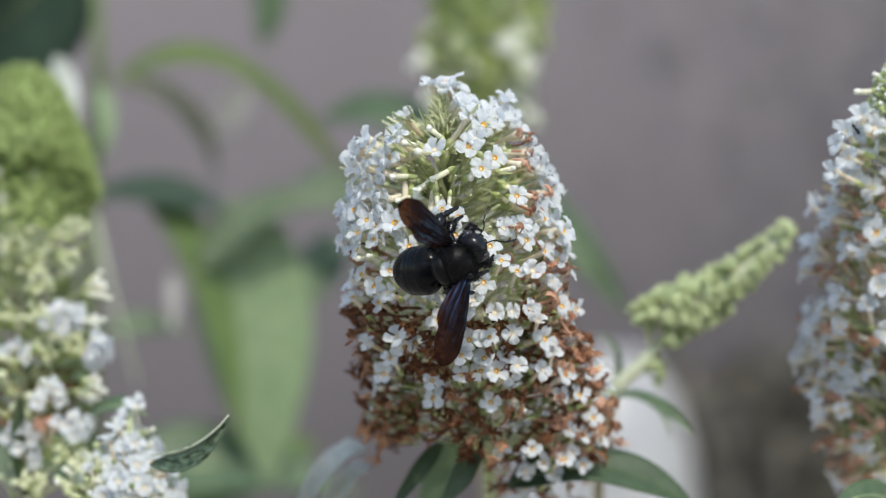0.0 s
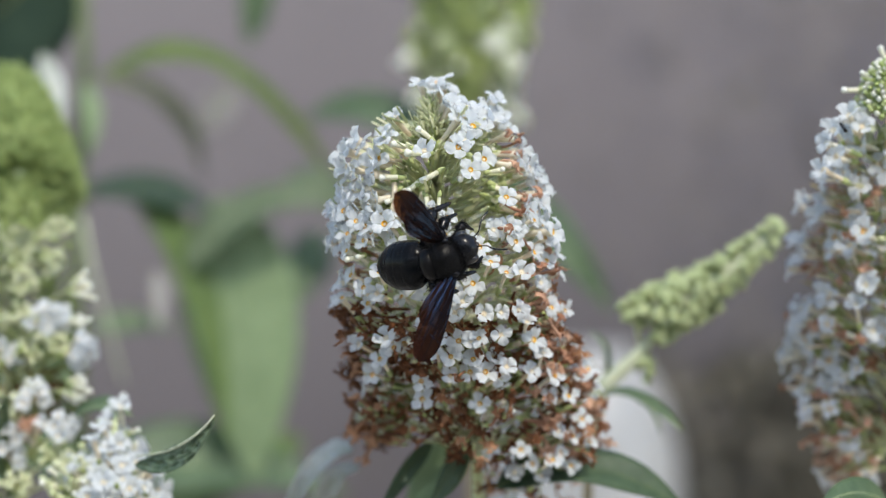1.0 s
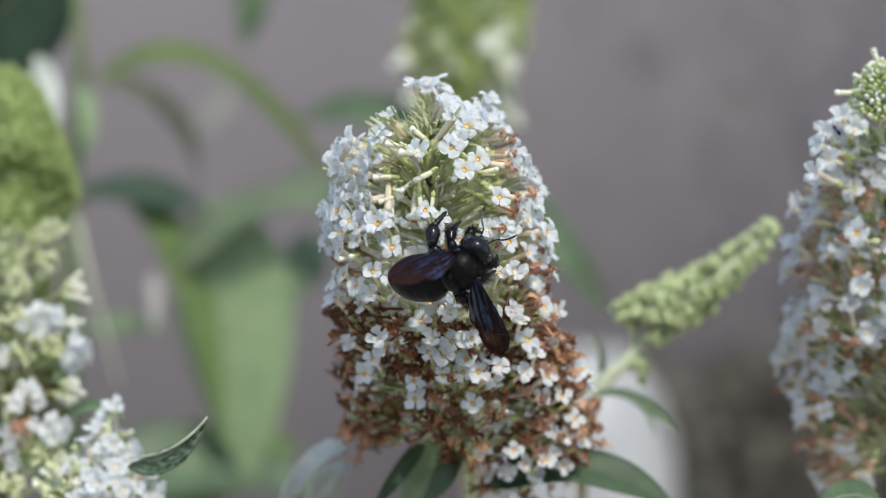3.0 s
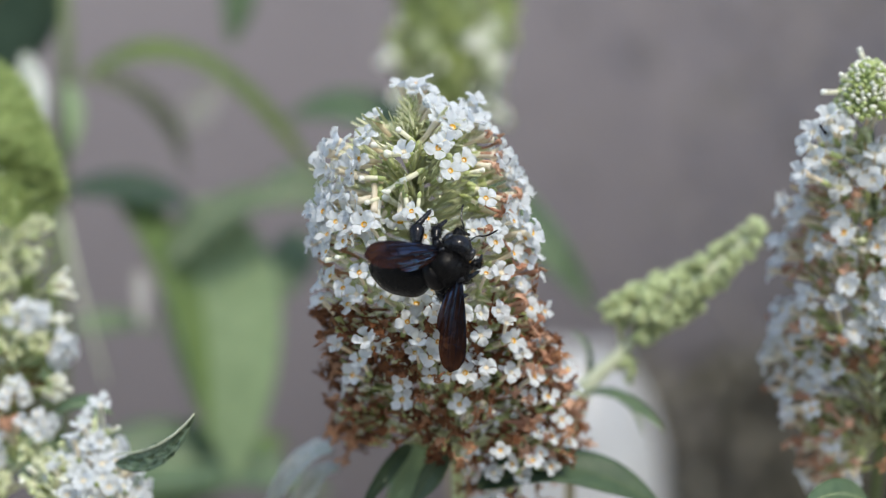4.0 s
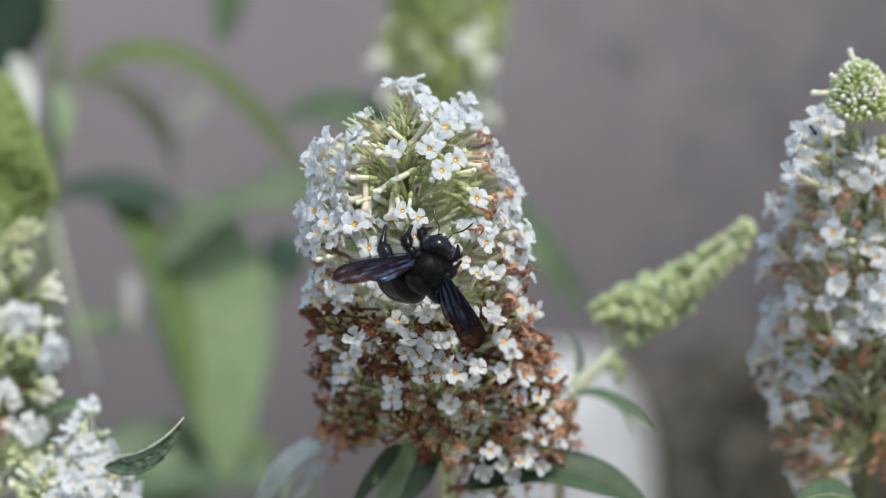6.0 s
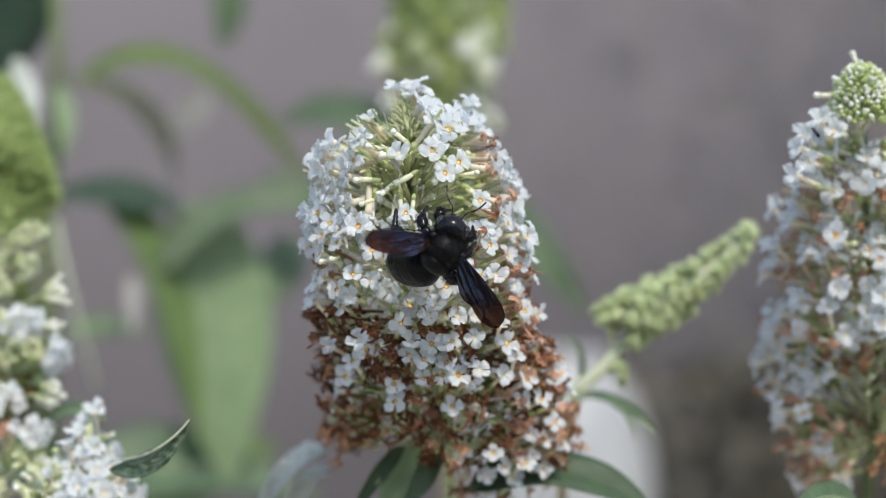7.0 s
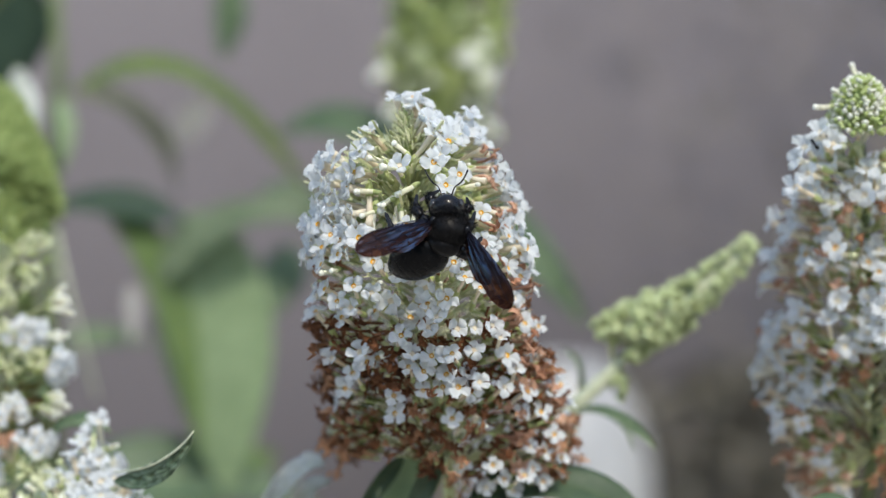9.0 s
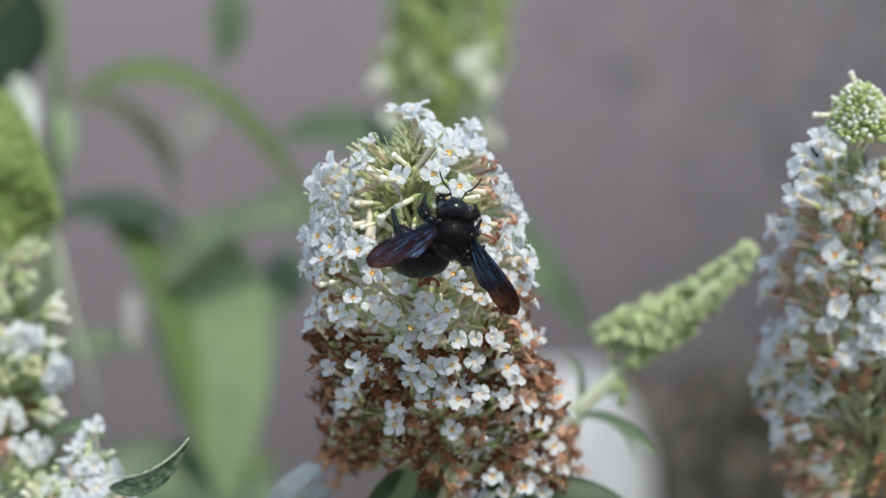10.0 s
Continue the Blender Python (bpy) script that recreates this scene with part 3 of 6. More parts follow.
# taller bush out of view, added to throw shade on the wall's upper right
build_dark_bush(1.02, 2.26, 0.60, 0.2, 1.42, 9500, 4, 0.016, 3.4)

CANE_FOOT = Vector((0.06, 0.30, 0.0))
SHOOTS = "flowering shoots of the butterfly bush"

# ---- the main flowering shoot ----
MAIN_ENV = ((1.2412, -0.0014, 0.0028, -0.0042), (1.2363, 0.0008, 0.0122, -0.0038), (1.232, 0.0011, 0.0181, -0.0034), (1.2271, 0.0, 0.0233, -0.003), (1.2201, 0.0006, 0.0262, -0.0015), (1.213, 0.0017, 0.0279, 0.0), (1.1987, 0.0027, 0.0295, 0.0031), (1.1856, 0.0049, 0.0303, 0.0085), (1.1735, 0.0077, 0.0326, 0.0181), (1.1609, 0.0109, 0.0341, 0.0277), (1.1528, 0.0122, 0.0349, 0.0338), (1.1455, 0.0139, 0.0332, 0.0381), (1.1413, 0.0188, 0.0266, 0.0406), (1.1364, 0.0259, 0.0194, 0.0435), (1.1305, 0.0283, 0.0164, 0.0469))
# open flowers that stand out on the sunny face: x and height
KEY_FLOWERS = ((-0.0128, 1.1948), (-0.0136, 1.1894), (-0.0169, 1.1909), (-0.0082, 1.2007), (0.0078, 1.2264), (0.0062, 1.2246), (0.0125, 1.2219), (0.0092, 1.2192), (-0.002, 1.2238), (0.0178, 1.2128), (0.0113, 1.2008), (0.0098, 1.192), (0.0073, 1.1877), (0.0126, 1.1846), (0.0064, 1.1778), (0.0045, 1.1739), (0.0016, 1.1783), (-0.0115, 1.1784), (-0.0131, 1.1728), (-0.0151, 1.1685), (-0.0185, 1.1763), (-0.0027, 1.1674), (-0.0025, 1.1627), (0.0132, 1.17), (0.0184, 1.1713), (0.0093, 1.1699), (0.0119, 1.1617), (0.0218, 1.1948), (0.0212, 1.1854), (0.0296, 1.1858), (0.0309, 1.1685), (0.0348, 1.1629), (0.0375, 1.1684), (0.0248, 1.1699), (0.0168, 1.1794))
FRESH_PATCHES = ((-0.0183, 1.2036, 0.0055), (0.0238, 1.2056, 0.006), (0.0175, 1.2049, 0.0044), (0.0276, 1.196, 0.0049), (-0.0222, 1.2056, 0.0075), (0.0283, 1.2008, 0.0055), (0.0115, 1.2015, 0.0055), (0.0221, 1.1953, 0.0066), (-0.0137, 1.1912, 0.0075), (-0.0234, 1.1892, 0.0041), (-0.0155, 1.174, 0.0075), (-0.0026, 1.1652, 0.0045), (0.009, 1.1892, 0.0062), (0.0089, 1.1836, 0.0063), (0.0038, 1.1791, 0.0053), (0.0201, 1.185, 0.0049), (0.0304, 1.1857, 0.0041), (0.0136, 1.1726, 0.0069), (0.0309, 1.1694, 0.009), (0.0379, 1.1637, 0.0084), (0.0362, 1.15, 0.0075), (0.0248, 1.1431, 0.0084), (0.0022, 1.2077, 0.0049), (-0.0088, 1.2029, 0.0055), (-0.0153, 1.1745, 0.0060), (0.0016, 1.1806, 0.0060), (0.0035, 1.1730, 0.0050), (0.0083, 1.1772, 0.0050))
SPARSE = ((-0.0022, 1.2214, 0.0103), (-0.0067, 1.2145, 0.0095), (0.0008, 1.2309, 0.0062), (-0.0015, 1.2105, 0.008), (0.0145, 1.2150, 0.0085))


def inside(patches, x, z):
    return any((x - a) ** 2 + (z - b) ** 2 < (0.72 if z > 1.19 else 0.62) * r * r for a, b, r in patches)


# the bare gap under the browned florets: x, height and reach
HOLLOW = (-0.0030, 1.1385, 0.0115)
LOOSE_END = 1.158
TAN_FOOT = 1.1873
CROWN_FOOT = 1.2016
CLUSTER_TOP = 1.2094
DRY_TOP = 1.2193
CROWN_TOP = 1.2324
BARE = ((-0.0008, 1.233, 0.0066),)


def main_choice(x, z, az):
    if z > CROWN_TOP:
        return None, 1
    cx, r, _ = interp(MAIN_ENV, z)
    if x < cx - (0.93 if z > CLUSTER_TOP else 0.95) * r or x > cx + 0.99 * r:
        return None, 1
    if math.hypot(x - HOLLOW[0], z - HOLLOW[1]) < HOLLOW[2]:
        return None, 1
    if z < LOOSE_END and rng.random() < 0.55:
        return None, 1
    if math.cos(az) > 0 and inside(BARE, x, z):
        return None, 1
    if math.cos(az) > 0.25 and any((x - a) ** 2 + (z - b) ** 2 < 0.0040 ** 2 for a, b in KEY_FLOWERS):
        return None, 1
    if math.cos(az) > 0.1:
        if inside(SPARSE, x, z):
            return ("club", rng.uniform(0.55, 0.9)) if rng.random() < 0.2 else (None, 1)
        t = rng.random()
        if z > CROWN_FOOT:
            # tubes stand out to both sides of the open middle, flowers at their ends
            if abs(x - cx) < 0.45 * r:
                return ("club", rng.uniform(0.8, 1.0)) if t < 0.10 else (None, 1)
            if x > cx and z < DRY_TOP:
                return ("fresh", rng.uniform(0.95, 1.08)) if t < 0.30 else (("spent", 0.95) if t < 0.54 else (("club", 0.9) if t < 0.60 else (None, 1)))
            return ("fresh", rng.uniform(0.9, 1.0)) if t < 0.12 else (("club", rng.uniform(0.85, 1.0)) if t < 0.30 else (None, 1))
        if inside(FRESH_PATCHES, x, z):
            return ("wilted", 0.82) if t < 0.5 else (("club", 0.85) if t < 0.65 else (None, 1))
        if z > TAN_FOOT:
            if x > cx + 0.25 * r and t < 0.72:
                return ("spent", rng.uniform(0.85, 1.0)) if t < 0.34 else ("fresh", rng.uniform(0.95, 1.05))
            return ("club", 0.88) if t < 0.22 else (("fresh", 0.95) if t < 0.50 else (("wilted", 0.85) if t < 0.78 else (None, 1)))
        if z > 1.163 and t > 0.82:
            return "fresh", 0.97
        return ("club", 0.8) if t < 0.12 else ((None, 1) if t < 0.24 else ("wilted", rng.uniform(0.75, 1.0)))
    if z > CROWN_FOOT:
        return ("fresh", 1.0) if rng.random() < 0.15 else (None, 1)
    return ("fresh", 1.0) if rng.random() < 0.4 + 6 * (z - 1.2) else ("wilted", 0.95)


# florets of the crown, long tubes fanning out from its open middle: head and foot
SHADY_TRUMPETS = ((-0.0101, 1.2337, -0.0066, 1.2288), (-0.0196, 1.2276, -0.0141, 1.2242), (-0.0223, 1.2244, -0.0166, 1.2230), (-0.0126, 1.2285, -0.0081, 1.2250), (-0.0141, 1.2224, -0.0073, 1.2212),
    (-0.0206, 1.2196, -0.0141, 1.2191), (-0.0235, 1.2147, -0.0181, 1.2144), (-0.0182, 1.2148, -0.0115, 1.2141), (-0.0245, 1.2107, -0.0195, 1.2100), (-0.0165, 1.2101, -0.0095, 1.2137),
    (-0.0249, 1.2057, -0.0195, 1.2060), (-0.0234, 1.2020, -0.0175, 1.2033), (-0.0094, 1.2074, -0.0090, 1.2127), (-0.0117, 1.2038, -0.0067, 1.2087), (-0.0160, 1.2186, -0.0095, 1.2175),
    (-0.0190, 1.2085, -0.0140, 1.2091), (-0.0159, 1.2030, -0.0115, 1.2066), (-0.0210, 1.2135, -0.0150, 1.2116))
SUNNY_TRUMPETS = ((-0.0034, 1.2426, -0.0020, 1.2378), (0.0013, 1.2431, 0.0019, 1.2378), (0.0061, 1.2397, 0.0031, 1.2342), (-0.0002, 1.2408, 0.0004, 1.2360), (0.0084, 1.2341, 0.0038, 1.2289),
    (0.0114, 1.2331, 0.0068, 1.2275), (0.0159, 1.2382, 0.0118, 1.2328), (0.0175, 1.2348, 0.0125, 1.2310), (0.0198, 1.2315, 0.0139, 1.2275), (0.0141, 1.2365, 0.0100, 1.2320),
    (0.0099, 1.2364, 0.0065, 1.2310), (0.0223, 1.2218, 0.0161, 1.2204), (0.0263, 1.2192, 0.0192, 1.2172), (0.0270, 1.2175, 0.0152, 1.2139), (0.0277, 1.2118, 0.0231, 1.2089),
    (0.0242, 1.2087, 0.0193, 1.2099), (0.0282, 1.2155, 0.0233, 1.2140), (0.0298, 1.2034, 0.0254, 1.2059), (0.0231, 1.2250, 0.0176, 1.2240))
CROWN_FILL = ((0.0069, 1.2329, 0.0040, 1.2289), (0.0089, 1.2314, 0.0055, 1.2274), (0.0125, 1.2309, 0.0080, 1.2270), (0.0150, 1.2329, 0.0110, 1.2300), (0.0185, 1.2330, 0.0140, 1.2300),
    (0.0129, 1.2349, 0.0090, 1.2315), (0.0054, 1.2364, 0.0029, 1.2325), (0.0030, 1.2419, 0.0021, 1.2370), (0.0044, 1.2379, 0.0019, 1.2340), (-0.0181, 1.2261, -0.0131, 1.2232),
    (-0.0116, 1.2272, -0.0081, 1.2243), (-0.0151, 1.2211, -0.0091, 1.2202), (-0.0220, 1.2115, -0.0170, 1.2116), (-0.0150, 1.2116, -0.0100, 1.2127), (-0.0240, 1.2085, -0.0190, 1.2086),
    (-0.0219, 1.2065, -0.0170, 1.2071), (-0.0089, 1.2056, -0.0080, 1.2107), (-0.0129, 1.2066, -0.0085, 1.2107), (-0.0029, 1.2057, -0.0029, 1.2097), (0.0251, 1.2205, 0.0192, 1.2195),
    (0.0272, 1.2094, 0.0223, 1.2094), (0.0288, 1.2064, 0.0243, 1.2074), (0.0242, 1.2109, 0.0203, 1.2119))
CROWN_CLUBS = ((-0.0068, 1.2234, -0.0040, 1.2232), (-0.0065, 1.2137, -0.0025, 1.2176), (-0.0030, 1.2165, -0.0008, 1.2176), (0.0040, 1.2242, 0.0062, 1.2237), (0.0176, 1.2197, 0.0139, 1.2193),
    (-0.0039, 1.2295, -0.0013, 1.2279), (0.0013, 1.2092, 0.0021, 1.2133), (-0.0072, 1.2139, -0.0038, 1.2163), (-0.0115, 1.2114, -0.0068, 1.2137), (-0.0011, 1.2087, -0.0007, 1.2126),
    (0.0066, 1.2163, 0.0071, 1.2199), (0.0111, 1.2173, 0.0091, 1.2204), (0.0191, 1.2139, 0.0150, 1.2154), (-0.0130, 1.2174, -0.0068, 1.2179), (-0.0101, 1.2257, -0.0051, 1.2248))
CROWN_SPENT = ((0.0215, 1.2275, 0.0123, 1.2268), (0.0195, 1.2290, 0.0113, 1.2254), (0.0206, 1.2204, 0.0133, 1.2215), (0.0232, 1.2119, 0.0152, 1.2154), (0.0217, 1.2094, 0.0142, 1.2119),
    (0.0219, 1.2235, 0.0141, 1.2235), (0.0272, 1.2140, 0.0192, 1.2139))


def clusters(sh):
    """Open flowers crowded together in patches over the browned part."""
    o = Vector(sh.location)
    for x0, z0, rr in FRESH_PATCHES:
        n = max(3, int((rr / 0.0030) ** 2 * 0.80))
        for i in range(n):
            q = rr * 0.92 * math.sqrt((i + 0.4) / n) * rng.uniform(0.9, 1.1)
            x, z = x0 + q * math.cos(2.399963 * i + 40 * x0), z0 + q * math.sin(2.399963 * i + 40 * x0)
            cx, r, cy = interp(MAIN_ENV, z)
            if any((x - a) ** 2 + (z - b) ** 2 < 0.0032 ** 2 for a, b in KEY_FLOWERS):
                continue
            u = max(-0.96, min(0.96, (x - cx) / r))
            rad = Vector((u, -math.sqrt(1 - u * u), 0))
            d = (rad + Vector((0, -0.35, 0.65)) + Vector([rng.uniform(-0.45, 0.45) for _ in range(3)])).normalized()
            p = Vector((cx + u * r, cy + rad.y * r * rng.uniform(0.93, 1.04), z))
            add_floret(sh, "fresh", p - o, d, rng.uniform(0.70, 0.90))


def crown(sh):
    """Trumpets and unopened florets radiating from the axis under the growing tip."""
    o = Vector(sh.location)
    for kind, places in (("trumpet", SHADY_TRUMPETS), ("trumpet", SUNNY_TRUMPETS), ("trumpet", CROWN_FILL), ("club", CROWN_CLUBS), ("spent", CROWN_SPENT)):
        for head_x, head_z, foot_x, foot_z in places:
            a, b = Vector((head_x, 0, head_z)), Vector((foot_x, 0, foot_z))
            cx, r, cy = interp(MAIN_ENV, a.z)
            a.y = cy - 0.82 * math.sqrt(max(0.0, r * r - (a.x - cx) ** 2)) - 0.001
            d = a - Vector((b.x, a.y, b.z))
            d.y = -d.length * (rng.uniform(0.25, 0.7) if kind == "trumpet" else 0.4)
            d.normalize()
            s = rng.uniform(0.9, 1.16) if kind == "trumpet" else rng.uniform(0.95, 1.15)
            if kind == "trumpet":
                a -= d * 0.0012
            add_floret(sh, kind, a - o, d, s)
            end = a - d * (0.0086 if kind != "club" else 0.0072) * s
            branchlet(sh, Vector((cx, cy, end.z - 0.006)) - o, end - o)


def build_main_shoot():
    sh = thing("buddleja_shoot", (0.012, 0, 1.1344), "white butterfly-bush panicle, open above, browned and wilted below", "flower", SHOOTS)
    long_stem(sh, (0.0135, 0.052, 1.1225), CANE_FOOT, 0.0022, 0.009)
    stem(sh, [(0.0135, 0.052, 1.1225), (0.0122, 0.038, 1.1445), (0.0076, 0.016, 1.1765), (0.0032, 0.002, 1.203), (0.0009, -0.002, 1.2201), (-0.0008, -0.004, 1.2341)], 0.0019, 0.0009)
    panicle(sh, MAIN_ENV, 132, main_choice, per=(6, 8), spread=0.74, open_top=1.203, scale=0.88, rough=0.18)
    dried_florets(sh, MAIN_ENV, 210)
    for x, z in KEY_FLOWERS:
        cx, r, cy = interp(MAIN_ENV, z)
        u = max(-0.95, min(0.95, (x - cx) / r))
        rad = Vector((u, -math.sqrt(1 - u * u), 0))
        d = (rad + Vector((0, -0.45, 0.5)) + Vector([rng.uniform(-0.35, 0.35) for _ in range(3)])).normalized()
        p = Vector((x, cy + rad.y * r * rng.uniform(0.98, 1.05), z))
        add_floret(sh, "fresh", p - Vector(sh.location), d, rng.uniform(0.78, 0.96))
    o = Vector(sh.location)
    for k in range(9):
        p = Vector((rng.uniform(-0.0215, -0.0150), 0.022 + rng.uniform(-0.008, 0.008), rng.uniform(1.1440, 1.1540)))
        add_floret(sh, "wilted", p - o, (rng.uniform(-0.9, 0.3), -0.5, rng.uniform(-1.0, 0.3)), 1.05)
        branchlet(sh, Vector((-0.008, 0.03, 1.1560)) - o, p - o + Vector((0.001, 0.002, 0.004)))
    # shrivelled florets along the sunny flank, sunlight put into their lighter tan
    for k in range(48):
        z = rng.uniform(1.146, 1.200)
        cx, r, cy = interp(MAIN_ENV, z)
        u = rng.uniform(0.68, 1.0) if z > 1.165 else rng.uniform(0.45, 1.0)
        rad = Vector((u, -math.sqrt(1 - u * u), 0))
        p = Vector((cx, cy, z)) + rad * r * rng.uniform(0.9, 1.03)
        add_floret(sh, "russet", p - o, rad + Vector([rng.uniform(-0.7, 0.7) for _ in range(3)]), 1.0)
    crown(sh)
    clusters(sh)
    bud_cone(sh, (-0.0006, -0.006, 1.2388), (-0.0003, -0.012, 1.2272), 0.0035, 210, "bract", 0.75, 0.5, 0.0, 0.6)
    inner_mass(sh, MAIN_ENV, 1700)
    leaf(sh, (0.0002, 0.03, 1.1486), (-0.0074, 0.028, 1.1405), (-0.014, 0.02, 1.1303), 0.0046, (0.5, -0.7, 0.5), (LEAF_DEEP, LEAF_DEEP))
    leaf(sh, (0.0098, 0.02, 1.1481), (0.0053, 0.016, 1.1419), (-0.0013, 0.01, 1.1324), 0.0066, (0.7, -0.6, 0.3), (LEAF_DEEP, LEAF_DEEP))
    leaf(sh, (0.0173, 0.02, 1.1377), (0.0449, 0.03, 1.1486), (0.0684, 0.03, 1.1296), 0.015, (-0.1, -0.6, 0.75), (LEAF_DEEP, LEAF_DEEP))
    leaf(sh, (0.0106, 0.06, 1.1472), (0.0026, 0.062, 1.139), (-0.0079, 0.06, 1.1239), 0.0135, (0.1, -0.8, 0.5), (LEAF_SOFT, LEAF))
    leaf(sh, (-0.0219, 0.05, 1.1442), (-0.0308, 0.055, 1.1453), (-0.0432, 0.06, 1.1223), 0.0073, (0.1, -0.75, 0.7), (LEAF_PALE, LEAF), "pale felted underside of a leaf", fold=0.4, nl=36, nw=14, crinkle=0.16)
    leaf(sh, (-0.0207, 0.06, 1.1376), (-0.0282, 0.065, 1.137), (-0.0366, 0.07, 1.1201), 0.0065, (0.4, -0.7, 0.6), (LEAF_PALE, LEAF), fold=0.4, nl=36, nw=14, crinkle=0.14)
    return sh


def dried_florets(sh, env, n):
    """The shrivelled florets beneath the open ones, too many to count; their brown is darkened for inner shade."""
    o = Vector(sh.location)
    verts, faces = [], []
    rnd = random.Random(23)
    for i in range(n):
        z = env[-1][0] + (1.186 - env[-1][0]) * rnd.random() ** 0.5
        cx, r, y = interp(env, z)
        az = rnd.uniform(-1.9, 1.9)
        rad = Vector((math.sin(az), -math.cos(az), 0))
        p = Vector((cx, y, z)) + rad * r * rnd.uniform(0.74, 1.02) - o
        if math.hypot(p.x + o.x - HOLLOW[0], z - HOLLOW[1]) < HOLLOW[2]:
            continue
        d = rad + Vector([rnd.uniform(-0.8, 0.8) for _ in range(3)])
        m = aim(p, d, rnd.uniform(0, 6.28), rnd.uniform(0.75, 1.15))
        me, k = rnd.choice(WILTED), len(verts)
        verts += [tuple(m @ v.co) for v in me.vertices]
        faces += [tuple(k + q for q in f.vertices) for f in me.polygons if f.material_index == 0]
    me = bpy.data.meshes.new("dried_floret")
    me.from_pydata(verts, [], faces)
    me.materials.append(WILT_SHADED)
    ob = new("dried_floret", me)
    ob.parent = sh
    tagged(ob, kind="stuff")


def inner_mass(sh, env, n, fresh=None):
    """Spent calyces and twigs packed inside, too many to count; the lower ones carry shade in their colour."""
    o = Vector(sh.location)
    bm_v, bm_f = [], []
    rnd = random.Random(11)
    for i in range(n):
        z = rnd.uniform(env[-3][0], env[2][0])
        cx, r, y = interp(env, z)
        az = rnd.uniform(0, 6.283)
        rr = r * rnd.uniform(0.3, 0.78)
        c = Vector((cx + math.sin(az) * rr, y - math.cos(az) * rr, z)) - o
        if math.hypot(c.x + o.x - HOLLOW[0], c.z + o.z - HOLLOW[1]) < HOLLOW[2]:
            continue
        d = Vector((math.sin(az), -math.cos(az), rnd.uniform(-0.2, 0.8))).normalized() * rnd.uniform(0.003, 0.007)
        s = d.orthogonal().normalized() * rnd.uniform(0.00025, 0.0006)
        t = d.cross(s).normalized() * s.length
        k = len(bm_v)
        bm_v += [c + s, c - s * 0.5 + t, c - s * 0.5 - t, c + d + s * 0.5, c + d - s * 0.3 + t * 0.6, c + d - s * 0.3 - t * 0.6]
        bm_f += [(k, k + 1, k + 4, k + 3), (k + 1, k + 2, k + 5, k + 4), (k + 2, k, k + 3, k + 5), (k + 3, k + 4, k + 5), (k, k + 2, k + 1)]
    split = env[0][0] + (env[-1][0] - env[0][0]) * 0.56
    sort = [0 if bm_v[k * 6].z + o.z > split else 1 + (k % 3 == 0) for k in range(len(bm_v) // 6)]
    for name, mat, half in (("inner_twig", fresh or TWIG_MASS, 0), ("old_twig", OLD_TWIG_SHADED, 1), ("spent_calyx", WILT_SHADED, 2)):
        me = bpy.data.meshes.new(name)
        pick = [f for i, f in enumerate(bm_f) if sort[i // 5] == half]
        me.from_pydata([tuple(v) for v in bm_v], [], pick)
        me.materials.append(mat)
        ob = new(name, me)
        ob.parent = sh
        tagged(ob, kind="stuff")


MAIN = build_main_shoot()

